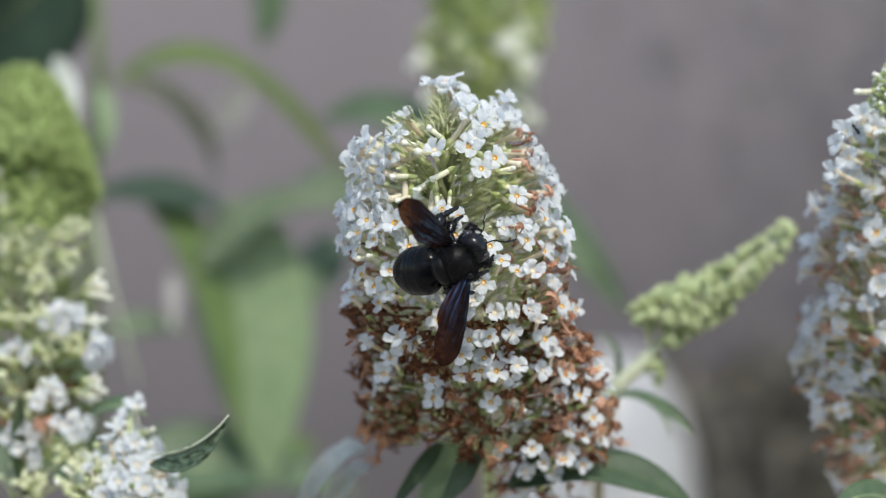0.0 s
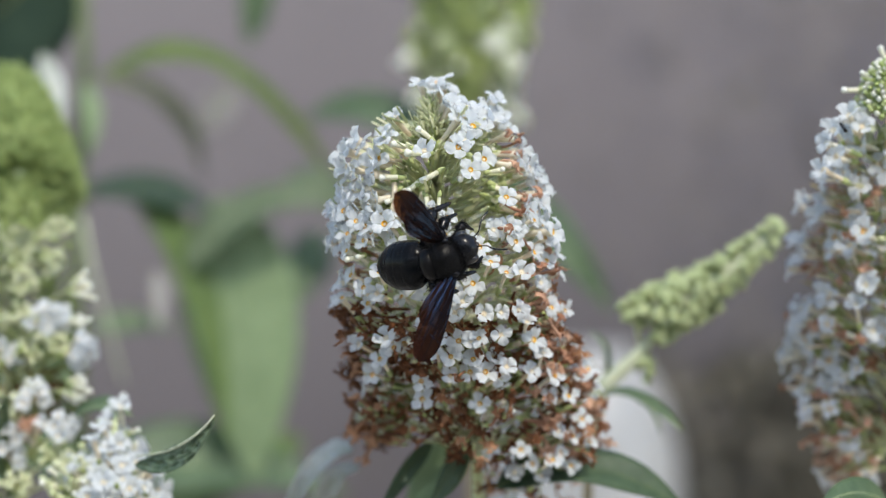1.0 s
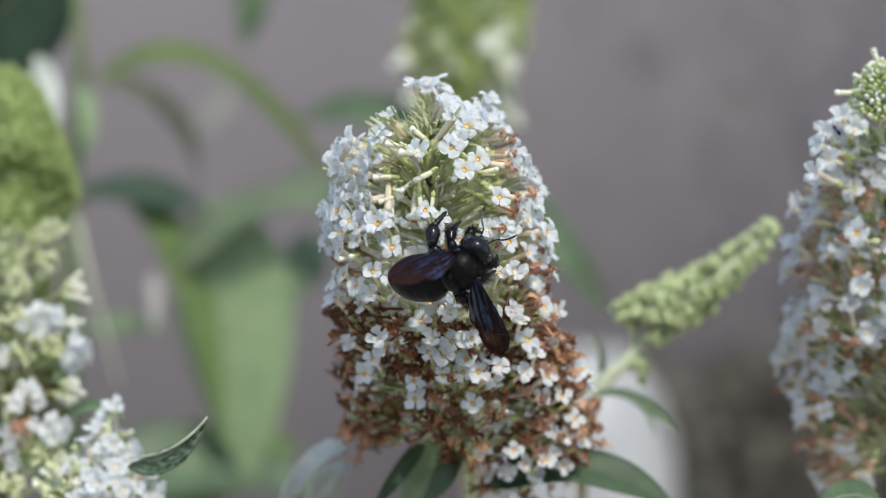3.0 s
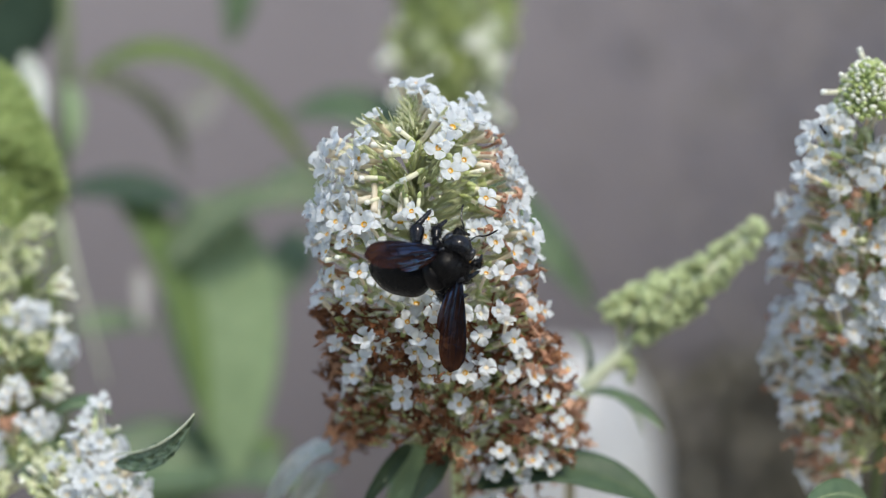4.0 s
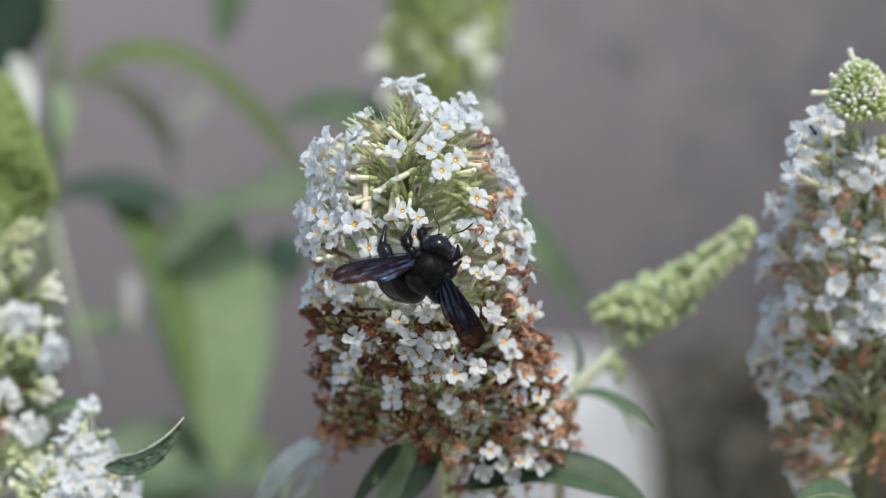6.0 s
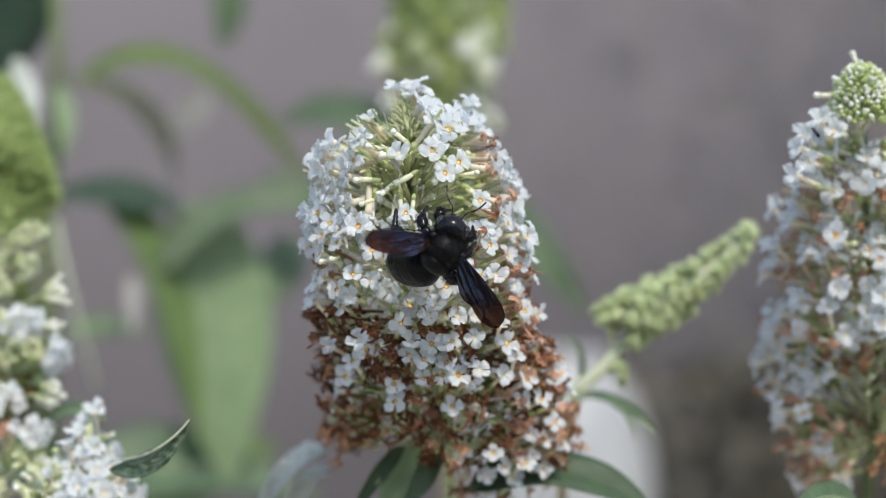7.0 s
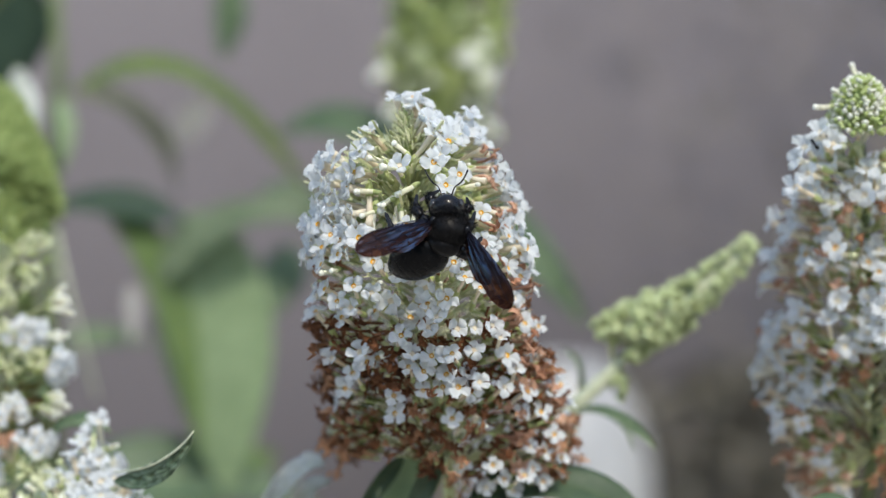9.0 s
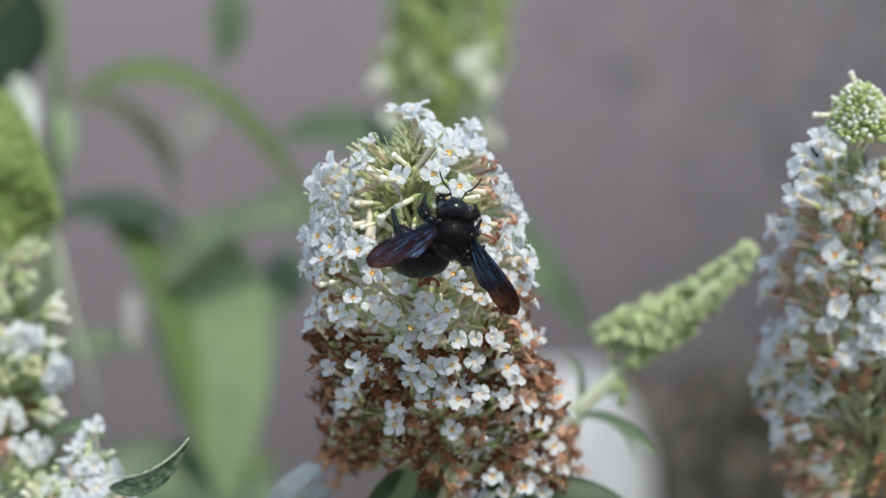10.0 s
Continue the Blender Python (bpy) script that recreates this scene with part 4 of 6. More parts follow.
# ---- the green bud spike beside it ----
def build_spike():
    sh = thing("buddleja_shoot", (0.0490, 0.0860, 1.1564), "young green butterfly-bush spike in tight bud", "flower", SHOOTS)
    long_stem(sh, (0.0468, 0.0910, 1.1459), CANE_FOOT, 0.0016, 0.008)
    stem(sh, [(0.0468, 0.0910, 1.1459), (0.0506, 0.0860, 1.1581), (0.0608, 0.0860, 1.1672), (0.0677, 0.0860, 1.1757), (0.0804, 0.0860, 1.1841)], 0.0032, 0.0008, FELT_STEM)
    o = Vector(sh.location)
    spine = bezier((0.0634, 0.0860, 1.1786), (0.0870, 0.0860, 1.1871), (0.1036, 0.0830, 1.2076), 60)
    core = bmesh.new()
    sweep(core, [p - o for p in spine], [0.0026 * (1 - k / 60) ** 0.6 + 0.0006 for k in range(61)], 10)
    part("spike_core", core, FELT_STEM, sh)
    # whorls of bud clusters, each turned against the one below
    for i in range(13):
        t = (i + 0.3) / 13
        k = min(59, int(60 * t))
        c0, ax = spine[k], (spine[k + 1] - spine[k]).normalized()
        side = ax.orthogonal().normalized()
        up = ax.cross(side)
        count = 6 if t < 0.7 else 5
        for q in range(count):
            az = 2 * math.pi * (q + 0.5 * (i % 2)) / count + rng.uniform(-0.25, 0.25)
            rad = side * math.cos(az) + up * math.sin(az)
            r = (0.0064 * (1 - t) ** 0.6 + 0.0010) * rng.uniform(0.86, 1.16)
            c = c0 + rad * r * 0.8 + ax * rng.uniform(-0.0006, 0.0012)
            if t < 0.8:
                branchlet(sh, spine[max(0, k - 2)] - o, c - o)
            wide = 0.0021 * (1 - t) ** 0.5 + 0.0007
            for _ in range(9):
                d = (rad * 0.7 + ax * 0.5 + Vector([rng.uniform(-0.9, 0.9) for _ in range(3)])).normalized()
                add_floret(sh, "felted", c + d * wide * rng.uniform(0.6, 1.0) - o, d, (1.6 - 0.6 * t) * rng.uniform(0.8, 1.15))
    for c in ((0.0619, 0.0860, 1.1797), (0.0632, 0.0860, 1.1635), (0.0587, 0.0810, 1.1815)):
        c = Vector(c)
        branchlet(sh, Vector((0.0615, 0.0860, 1.1707)) - o, c - o)
        for k in range(14):
            d = Vector((rng.gauss(0, 1), rng.gauss(0, 1), rng.gauss(0, 1))).normalized()
            add_floret(sh, "felted", c + d * 0.003 - o, d, 1.5)
    leaf(sh, (0.0501, 0.0810, 1.1569), (0.0609, 0.0660, 1.1597), (0.0705, 0.0560, 1.1478), 0.0053, (0.1, -0.6, 0.8))
    leaf(sh, (0.0511, 0.0910, 1.1577), (0.0553, 0.0910, 1.1697), (0.0476, 0.0960, 1.1745), 0.0042, (0.8, -0.5, 0.3))
    leaf(sh, (0.0610, 0.0810, 1.1543), (0.0660, 0.0810, 1.1519), (0.0667, 0.0760, 1.1453), 0.0025, (0.8, -0.5, 0.3))
    return sh


SPIKE = build_spike()

# ---- the white shoot at the edge ----
RIGHT_ENV = ((1.2374, 0.1188, 0.0059, 0.0111), (1.2331, 0.1192, 0.0123, 0.0131), (1.2267, 0.1202, 0.0165, 0.0161), (1.218, 0.1214, 0.0199, 0.02), (1.2062, 0.1236, 0.0229, 0.0269), (1.194, 0.1256, 0.0256, 0.0339), (1.1784, 0.1279, 0.0286, 0.0419), (1.1624, 0.1305, 0.029, 0.05), (1.1461, 0.1322, 0.0283, 0.0546), (1.138, 0.1331, 0.0247, 0.0568), (1.1305, 0.1339, 0.0176, 0.0588))


def right_choice(x, z, az):
    k = noise.noise(Vector((x * 60, z * 60, az)))
    cx, r, _ = interp(RIGHT_ENV, z)
    t = rng.random()
    if z > 1.220 and x > 0.108:
        return ("green_club", rng.uniform(0.8, 1.0)) if t < 0.5 else (("white", 1.0) if t < 0.70 else (None, 1))
    if x < cx - 0.42 * r:
        return ("white" if rng.random() < 0.7 else "fresh", rng.uniform(0.92, 1.08)) if t < (0.5 if z > 1.166 else 0.24) else (("spent", 0.95) if t < 0.74 else (None, 1))
    if k > (0.10 if z > 1.166 else 0.28):
        return ("fresh" if rng.random() < 0.6 else "white", 1.0) if t < 0.9 else ("club", 0.96)
    if z < 1.152:
        return ("wilted", 0.92) if t < 0.7 else (None, 1)
    return ("spent", 0.9) if t < 0.26 else (("wilted", 0.86) if t < 0.44 else (("club", 0.9) if t < 0.58 else (("green_club", 0.88) if t < 0.72 else (None, 1))))


def build_right_shoot():
    sh = thing("buddleja_shoot", (0.1224, 0.012, 1.1328), "white butterfly-bush panicle with a green budded tip", "flower", SHOOTS)
    long_stem(sh, (0.131, 0.06, 1.121), CANE_FOOT, 0.0022, 0.009)
    stem(sh, [(0.131, 0.06, 1.121), (0.1325, 0.052, 1.158), (0.126, 0.034, 1.1987), (0.1191, 0.012, 1.2353)], 0.0018, 0.001, DARK_STEM)
    panicle(sh, RIGHT_ENV, 122, right_choice, scale=0.98)
    bud_cone(sh, (0.1161, 0, 1.2478), (0.1171, 0.004, 1.2347), 0.0088, 300, "dome", 0.80, 0.42, 0.40)
    inner_mass(sh, RIGHT_ENV, 1000, TAN_TWIG)
    o = Vector(sh.location)
    for c, d in (((0.104, 0, 1.2398), (-1, -0.3, 0.1)), ((0.116, 0.01, 1.252), (-0.3, 0, 1)), ((0.1087, 0, 1.2444), (-0.8, -0.3, 0.5))):
        add_floret(sh, "club", Vector(c) - o, d, 1.0)
    for x, z, d in ((0.1012, 1.2296, (-0.5, -0.8, 0.3)), (0.1052, 1.2334, (-0.4, -0.6, 0.6)), (0.1018, 1.2229, (-0.6, -0.7, 0.2)), (0.1085, 1.2305, (-0.1, -0.9, 0.4)), (0.0994, 1.2262, (-0.9, -0.4, 0.2)), (0.0985, 1.2195, (-0.8, -0.5, 0.3))):
        add_floret(sh, "white", Vector((x, -0.003, z)) - o, d, 0.98)
        branchlet(sh, Vector((0.1185, 0.012, z - 0.006)) - o, Vector((x, -0.003, z)) - Vector(d).normalized() * 0.011 - o)
    leaf(sh, (0.1213, 0.02, 1.1317), (0.108, 0, 1.1416), (0.096, -0.01, 1.1351), 0.0087, (0.3, -0.7, 0.6))
    return sh


RIGHT = build_right_shoot()


def build_ant():
    """A small ant on the petals: three body knots, six legs and two feelers."""
    ant = thing("ant", (0.1032, -0.0062, 1.2298), "tiny black ant on a white petal", "ant")
    for name, y, r in (("head", 0.00125, (0.0004, 0.00045, 0.00035)), ("thorax", 0.0004, (0.0003, 0.0006, 0.0003)), ("abdomen", -0.0009, (0.00055, 0.0008, 0.0005))):
        bm = bmesh.new()
        blob(bm, (0, y, 0.0005), r, 10, 7)
        part(name, bm, CHITIN, ant)
    for s in (-1, 1):
        for y0, y1 in ((0.0007, 0.0016), (0.0004, 0.0003), (0.0001, -0.0012)):
            bm = bmesh.new()
            sweep(bm, [(s * 0.0002, y0, 0.0004), (s * 0.0009, (y0 + y1) / 2, 0.0009), (s * 0.0014, y1, 0.0)], [0.00009, 0.00008, 0.00005], 5)
            part("leg", bm, CHITIN, ant)
        bm = bmesh.new()
        sweep(bm, [(s * 0.0002, 0.0016, 0.0006), (s * 0.0006, 0.0020, 0.0008), (s * 0.0007, 0.0026, 0.0005)], [0.00007, 0.00006, 0.00005], 5)
        part("feeler", bm, CHITIN, ant)
    return ant


ANT = build_ant()

# ---- the budding shoot on the other side ----
LEFT_ENV = ((1.2201, -0.1333, 0.0172, 0.13), (1.2109, -0.1322, 0.0178, 0.12), (1.1984, -0.1295, 0.0196, 0.11), (1.1865, -0.1254, 0.0229, 0.095), (1.1733, -0.1224, 0.0228, 0.085), (1.1606, -0.1197, 0.0218, 0.075), (1.1483, -0.1173, 0.0181, 0.065), (1.133, -0.1154, 0.0152, 0.058), (1.1238, -0.1148, 0.0127, 0.055))


# tiers of the budding panicle: hub x and height, depth, way to the heads, kind, count, spread
UPPER_CYMES = (
    (-0.1102, 1.2062, 0.078, 0.0036, 0.0004, "green_club", 9, 0.50),
    (-0.1213, 1.2087, 0.085, 0.0020, 0.0016, "bud", 16, 0.90),
    (-0.1238, 1.2014, 0.085, 0.0016, 0.0016, "green_club", 9, 0.80),
    (-0.1128, 1.1982, 0.075, 0.0064, -0.0032, "green_club", 10, 0.50),
    (-0.1216, 1.1934, 0.075, 0.0020, 0.0008, "green_club", 6, 0.70),
    (-0.1058, 1.1872, 0.066, 0.0091, 0.0024, "club", 8, 0.34),
    (-0.1189, 1.1879, 0.070, 0.0020, 0.0016, "green_club", 9, 0.80),
    (-0.1098, 1.1785, 0.064, 0.0035, 0.0016, "white", 12, 0.75),
    (-0.1019, 1.1786, 0.062, 0.0059, 0.0009, "club", 7, 0.35),
    (-0.1177, 1.1784, 0.068, 0.0016, 0.0016, "green_club", 12, 0.80),
    (-0.1043, 1.1702, 0.058, 0.0082, 0.0004, "white", 13, 0.50),
    (-0.1078, 1.1716, 0.062, 0.0035, 0.0024, "green_club", 9, 0.70),
)
LOWER_CYMES = (
    (-0.1153, 1.1691, 0.064, 0.0016, 0.0016, "green_club", 8, 0.80),
    (-0.1220, 1.1674, 0.066, 0.0004, 0.0008, "white", 6, 0.60),
    (-0.1055, 1.1598, 0.052, 0.0104, 0.0011, "club", 12, 0.30),
    (-0.1155, 1.1589, 0.054, 0.0058, 0.0035, "club", 5, 0.30),
    (-0.1117, 1.1558, 0.054, 0.0015, 0.0023, "white", 6, 0.60),
    (-0.1108, 1.1438, 0.050, -0.0004, 0.0092, "spent", 6, 0.25),
    (-0.1032, 1.1488, 0.046, 0.0027, 0.0027, "white", 8, 0.70),
    (-0.1043, 1.1422, 0.044, 0.0027, 0.0015, "green_club", 12, 0.80),
    (-0.1185, 1.1461, 0.050, 0.0011, 0.0012, "white", 5, 0.60),
    (-0.1185, 1.1415, 0.050, 0.0011, 0.0004, "white", 4, 0.60),
    (-0.1146, 1.1336, 0.046, 0.0015, 0.0015, "green_club", 10, 0.80),
    (-0.0990, 1.1388, 0.040, 0.0011, 0.0023, "green_club", 7, 0.70),
)


def left_choice(x, z, az):
    k = noise.noise(Vector((x * 90, z * 90, 3.1)))
    if z > 1.2001:
        return ("bud", 1.0) if rng.random() < 0.6 else ("green_club", 0.8)
    if k < -0.05 or x > -0.112:
        return None, 1
    t = rng.random()
    return ("green_club", rng.uniform(0.7, 1.0)) if t < 0.6 else ("bud", 0.85)


def left_tiers(sh):
    """Florets fanning out of their hubs, tier upon tier."""
    o = Vector(sh.location)
    for x, z, y, dx, dz, kind, n, spread in UPPER_CYMES + LOWER_CYMES:
        hub = Vector((x, y + 0.004, z))
        way = Vector((dx, 0, dz))
        far = way.length
        d0 = (way.normalized() + Vector((0, -0.5 if far > 0.006 else -1.3, 0))).normalized()
        cx, _, cy = interp(LEFT_ENV, z)
        branchlet(sh, Vector((cx - 0.004, cy, z - 0.012)) - o, hub - o)
        side = d0.cross(Vector((0, -1, 0))).normalized() if far > 0.006 else Vector((1, 0, 0))
        up = d0.cross(side)
        for k in range(n):
            q, a = spread * 1.55 * math.sqrt((k + 0.4) / n), 2.399963 * k + 50 * x
            d = (d0 + side * q * math.cos(a) + up * 0.7 * q * math.sin(a)).normalized()
            reach = max(far, 0.0066) * rng.uniform(0.75, 1.22)
            add_floret(sh, kind, hub + d * reach - o, d, {"white": 0.74, "bud": 1.4, "spent": 1.0, "club": 1.1, "green_club": 1.0}[kind] * rng.uniform(0.85, 1.15))


def build_left_shoot():
    sh = thing("buddleja_shoot", (-0.1148, 0.055, 1.1222), "budding butterfly-bush panicle with green cone and cream florets", "flower", SHOOTS)
    long_stem(sh, (-0.1145, 0.055, 1.1175), CANE_FOOT, 0.0024, 0.009)
    stem(sh, [(-0.1145, 0.055, 1.1175), (-0.1194, 0.075, 1.1573), (-0.1307, 0.118, 1.2073), (-0.1391, 0.155, 1.253)], 0.0020, 0.001, DARK_STEM)
    left_tiers(sh)
    panicle(sh, LEFT_ENV, 96, left_choice, per=(4, 6), spread=0.5, lift=0.45, rough=0.42, reach=0.016, scale=1.3)
    inner_mass(sh, LEFT_ENV, 700, CONE_BUD)
    bud_cone(sh, (-0.1412, 0.16, 1.2592), (-0.1344, 0.135, 1.2166), 0.0236, 640, "cone", 1.6, 0.36, 0.0, 0.93)
    bud_cone(sh, (-0.1318, 0.12, 1.2002), (-0.1347, 0.135, 1.217), 0.0219, 150, "cone", 1.5, 0.7, 0.1)
    side_env = ((1.1525, -0.0840, 0.0015, 0.03), (1.1490, -0.0848, 0.0066, 0.03), (1.1430, -0.0858, 0.012, 0.03), (1.138, -0.087, 0.0158, 0.03), (1.1304, -0.0878, 0.0152, 0.03))

    def side_choice(x, z, az):
        t = rng.random()
        if x < -0.0895:
            return ("green_club", rng.uniform(0.8, 1.15)) if t < 0.5 else (("club", 1.0) if t < 0.62 else (("white", 0.95) if t < 0.72 else (None, 1)))
        return ("white", rng.uniform(0.85, 1.1)) if t < 0.68 else (("club", 1.0) if t < 0.82 else ("bud", 0.9))

    panicle(sh, side_env, 44, side_choice, per=(4, 6), spread=0.85, lift=0.35, rough=0.34, scale=0.9)
    stem(sh, [(-0.1148, 0.055, 1.1191), (-0.0961, 0.03, 1.1258), (-0.0863, 0.03, 1.1319), (-0.0837, 0.03, 1.1562)], 0.0016, 0.0007, STEM, "side_stem")
    folded = leaf(sh, (-0.0755, 0.010, 1.1446), (-0.0600, -0.006, 1.1452), (-0.0534, -0.007, 1.1582), 0.0060, (-0.1, -0.95, 0.3), (LEAF_VEINED, LEAF), fold=0.2, nl=60, nw=20, crinkle=0.17)
    rim = bmesh.new()
    o = Vector(sh.location)
    sweep(rim, [p - o for p in bezier((-0.0755, 0.01, 1.1468), (-0.0609, -0.006, 1.1485), (-0.0532, -0.008, 1.1588), 14)], [0.00016 + 0.0002 * math.sin(math.pi * (k + 0.5) / 15) for k in range(15)], 7)
    part("leaf_rim", rim, FELT_STEM, folded, "pale rolled edge of the leaf")
    leaf(sh, (-0.0985, 0.05, 1.1520), (-0.0915, 0.045, 1.1610), (-0.0805, 0.04, 1.1540), 0.0066, (0.2, -0.6, 0.7))
    leaf(sh, (-0.1162, 0.06, 1.1263), (-0.1219, 0.05, 1.1497), (-0.115, 0.04, 1.16), 0.0065, (0.6, -0.7, 0.3), (LEAF, LEAF))
    return sh


LEFT = build_left_shoot()

# ---- shoots further back ----
BACK_ENV = ((1.3566, 0.0219, 0.0052, 0.4), (1.3436, 0.0219, 0.0172, 0.4), (1.3149, 0.0214, 0.025, 0.4), (1.2941, 0.0198, 0.0271, 0.4), (1.2758, 0.0185, 0.024, 0.4), (1.2628, 0.0172, 0.013, 0.4))


def build_back_shoot():
    sh = thing("buddleja_shoot", (0.0185, 0.4, 1.2472), "green and cream budding butterfly-bush panicle further back", "flower", SHOOTS)
    long_stem(sh, (0.0172, 0.4, 1.2055), CANE_FOOT + Vector((0.05, 0.2, 0)), 0.003, 0.010)
    stem(sh, [(0.0172, 0.4, 1.2055), (0.0193, 0.4, 1.2628), (0.0203, 0.4, 1.3462)], 0.0028, 0.001)
    o = Vector(sh.location)
    core = bmesh.new()
    sweep(core, [Vector((r[1], r[3], r[0])) - o for r in BACK_ENV], [r[2] * 0.42 for r in BACK_ENV], 12)
    part("spike_core", core, BUD, sh)
    for i in range(80):
        t = (i + 0.5) / 80
        z = BACK_ENV[0][0] + (BACK_ENV[-1][0] - BACK_ENV[0][0]) * t
        cx, r, _ = interp(BACK_ENV, z)
        az = i * 2.399963
        rad = Vector((math.sin(az), -math.cos(az), 0.25))
        c = Vector((cx, 0.40, z)) + rad * r * rng.uniform(0.65, 1.02)
        branchlet(sh, Vector((cx, 0.40, z - 0.01)) - o, c - o)
        pale = 0.5 if rng.random() < 0.15 else 0.05
        for k in range(7):
            d = (rad * 0.6 + Vector([rng.uniform(-1, 1) for _ in range(3)])).normalized()
            add_floret(sh, "pale" if rng.random() < pale else ("felted" if i % 6 == 0 else "bud"), c + d * 0.0055 - o, d, 2.7)
    for c in ((-0.0107, 0.38, 1.2838), (0.0355, 0.37, 1.2813), (0.0405, 0.37, 1.2594), (-0.0048, 0.37, 1.2645), (0.0355, 0.37, 1.2972), (0.0301, 0.36, 1.2898)):
        c = Vector(c)
        branchlet(sh, Vector((0.0185, 0.4, 1.2628)) - o, c - o)
        for k in range(9):
            d = Vector((rng.gauss(0, 1), rng.gauss(0, 1) - 0.6, rng.gauss(0, 1))).normalized()
            add_floret(sh, "pale" if k % 3 else "felted", c + d * 0.003 - o, d, 2.6)
    leaf(sh, (0.0176, 0.42, 1.2376), (-0.0224, 0.42, 1.2776), (-0.0617, 0.45, 1.2622), 0.024, (0.1, -0.8, 0.5))
    leaf(sh, (0.0224, 0.4, 1.2367), (0.055, 0.38, 1.2155), (0.083, 0.38, 1.1697), 0.0204, (-0.3, -0.8, 0.5))
    return sh


build_back_shoot()


def build_leafy_shoot():
    """The leafy cane that fills the space behind the budding shoot."""
    sh = thing("leafy_shoot", (-0.1636, 0.42, 1.0777), "leafy butterfly-bush cane with arching lance-shaped leaves", "plant stem")
    long_stem(sh, (-0.1631, 0.42, 1.0777), CANE_FOOT + Vector((-0.15, 0.25, 0)), 0.0032, 0.010)
    stem(sh, [(-0.1631, 0.42, 1.0777), (-0.1664, 0.42, 1.1648), (-0.1656, 0.42, 1.2258), (-0.1622, 0.42, 1.2830), (-0.1648, 0.42, 1.3450)], 0.0034, 0.0030, DARK_STEM)
    stem(sh, [(-0.1534, 0.36, 1.2140), (-0.1469, 0.36, 1.1850), (-0.1346, 0.36, 1.1404)], 0.0009, 0.0008, FELT_STEM, "leaf_stalk")
    # the broad hanging leaf; its sunlit margin is a second leaf in brighter green
    leaf(sh, (-0.1455, 0.432, 1.2285), (-0.1050, 0.43, 1.2130), (-0.0965, 0.43, 1.1034), 0.021, (0.45, -0.8, 0.4), (LEAF_LIT, LEAF_LIT), "sunlit margin of the broad leaf, sunlight put into its yellow-green", fold=0.06, wave=0.02)
    leaf(sh, (-0.1020, 0.440, 1.2240), (-0.0855, 0.435, 1.1640), (-0.0840, 0.440, 1.0860), 0.056, (0.15, -0.95, 0.25), (LEAF_SOFT, LEAF_SOFT), "broad soft grey-green leaf hanging down", fold=0.05, wave=0.02)
    # shade on this leaf comes from its darkened green
    leaf(sh, (-0.1636, 0.42, 1.2243), (-0.1304, 0.43, 1.2313), (-0.0991, 0.44, 1.2153), 0.0259, (0.0, -0.6, 0.8), (LEAF_SHADED, LEAF_SHADED))
    leaf(sh, (-0.1180, 0.428, 1.1870), (-0.0845, 0.426, 1.2362), (-0.0385, 0.43, 1.2195), 0.0215, (0.0, -0.75, 0.65), (LEAF_GREY, LEAF_GREY), "grey-green arching leaf")
    leaf(sh, (-0.0720, 0.47, 1.2330), (-0.0560, 0.47, 1.2300), (-0.0250, 0.47, 1.2120), 0.026, (0.0, -0.7, 0.7))
    leaf(sh, (-0.1583, 0.42, 1.2766), (-0.1023, 0.42, 1.3190), (-0.0474, 0.44, 1.2354), 0.0200, (-0.3, -0.5, 0.85), (OLIVE, OLIVE))
    leaf(sh, (-0.1591, 0.44, 1.282), (-0.118, 0.46, 1.2782), (-0.1122, 0.47, 1.2312), 0.0211, (0.7, -0.4, 0.6), (LEAF_TAUPE, LEAF_TAUPE))
    # another leaf whose shade is in its base colour
    leaf(sh, (-0.1626, 0.34, 1.3241), (-0.1804, 0.33, 1.2962), (-0.2152, 0.32, 1.2785), 0.066, (-0.1, -0.65, -0.75), (LEAF_SHADED, LEAF_SHADED), "dark green leaf with shade put into its colour")
    leaf(sh, (-0.1546, 0.28, 1.2772), (-0.1481, 0.28, 1.2638), (-0.1453, 0.27, 1.2411), 0.0095, (0.1, -0.9, 0.3), (LEAF_PALE, LEAF_PALE), "pale felted underside of a leaf")
    leaf(sh, (-0.1631, 0.42, 1.2776), (-0.1522, 0.4, 1.2628), (-0.1574, 0.4, 1.2407), 0.0089, (0.4, -0.9, 0.2), (LEAF_SOFT, LEAF))
    leaf(sh, (-0.161, 0.42, 1.1616), (-0.1396, 0.42, 1.167), (-0.121, 0.43, 1.1612), 0.0133, (0, -0.7, 0.6), (LEAF, LEAF))
    leaf(sh, (-0.1276, 0.41, 1.1892), (-0.1244, 0.41, 1.1779), (-0.1256, 0.4, 1.1612), 0.0075, (0.3, -0.9, 0.2), (LEAF_DULL, LEAF_DULL))
    leaf(sh, (-0.1099, 0.6, 1.293), (-0.1227, 0.6, 1.2738), (-0.1307, 0.6, 1.2642), 0.0198, (0, -0.8, -0.6), (LEAF_DULL, LEAF_DULL))
    leaf(sh, (-0.1623, 0.42, 1.083), (-0.1237, 0.44, 1.1131), (-0.0401, 0.46, 1.0778), 0.0409, (0, -0.7, 0.6))
    leaf(sh, (-0.1623, 0.42, 1.0777), (-0.1013, 0.46, 1.0862), (-0.065, 0.5, 1.1017), 0.0334, (0.1, -0.8, 0.4), (LEAF_LIT, LEAF_LIT))
    leaf(sh, (-0.1631, 0.42, 1.099), (-0.1887, 0.4, 1.1221), (-0.2099, 0.38, 1.0933), 0.0391, (0.1, -0.8, 0.5))
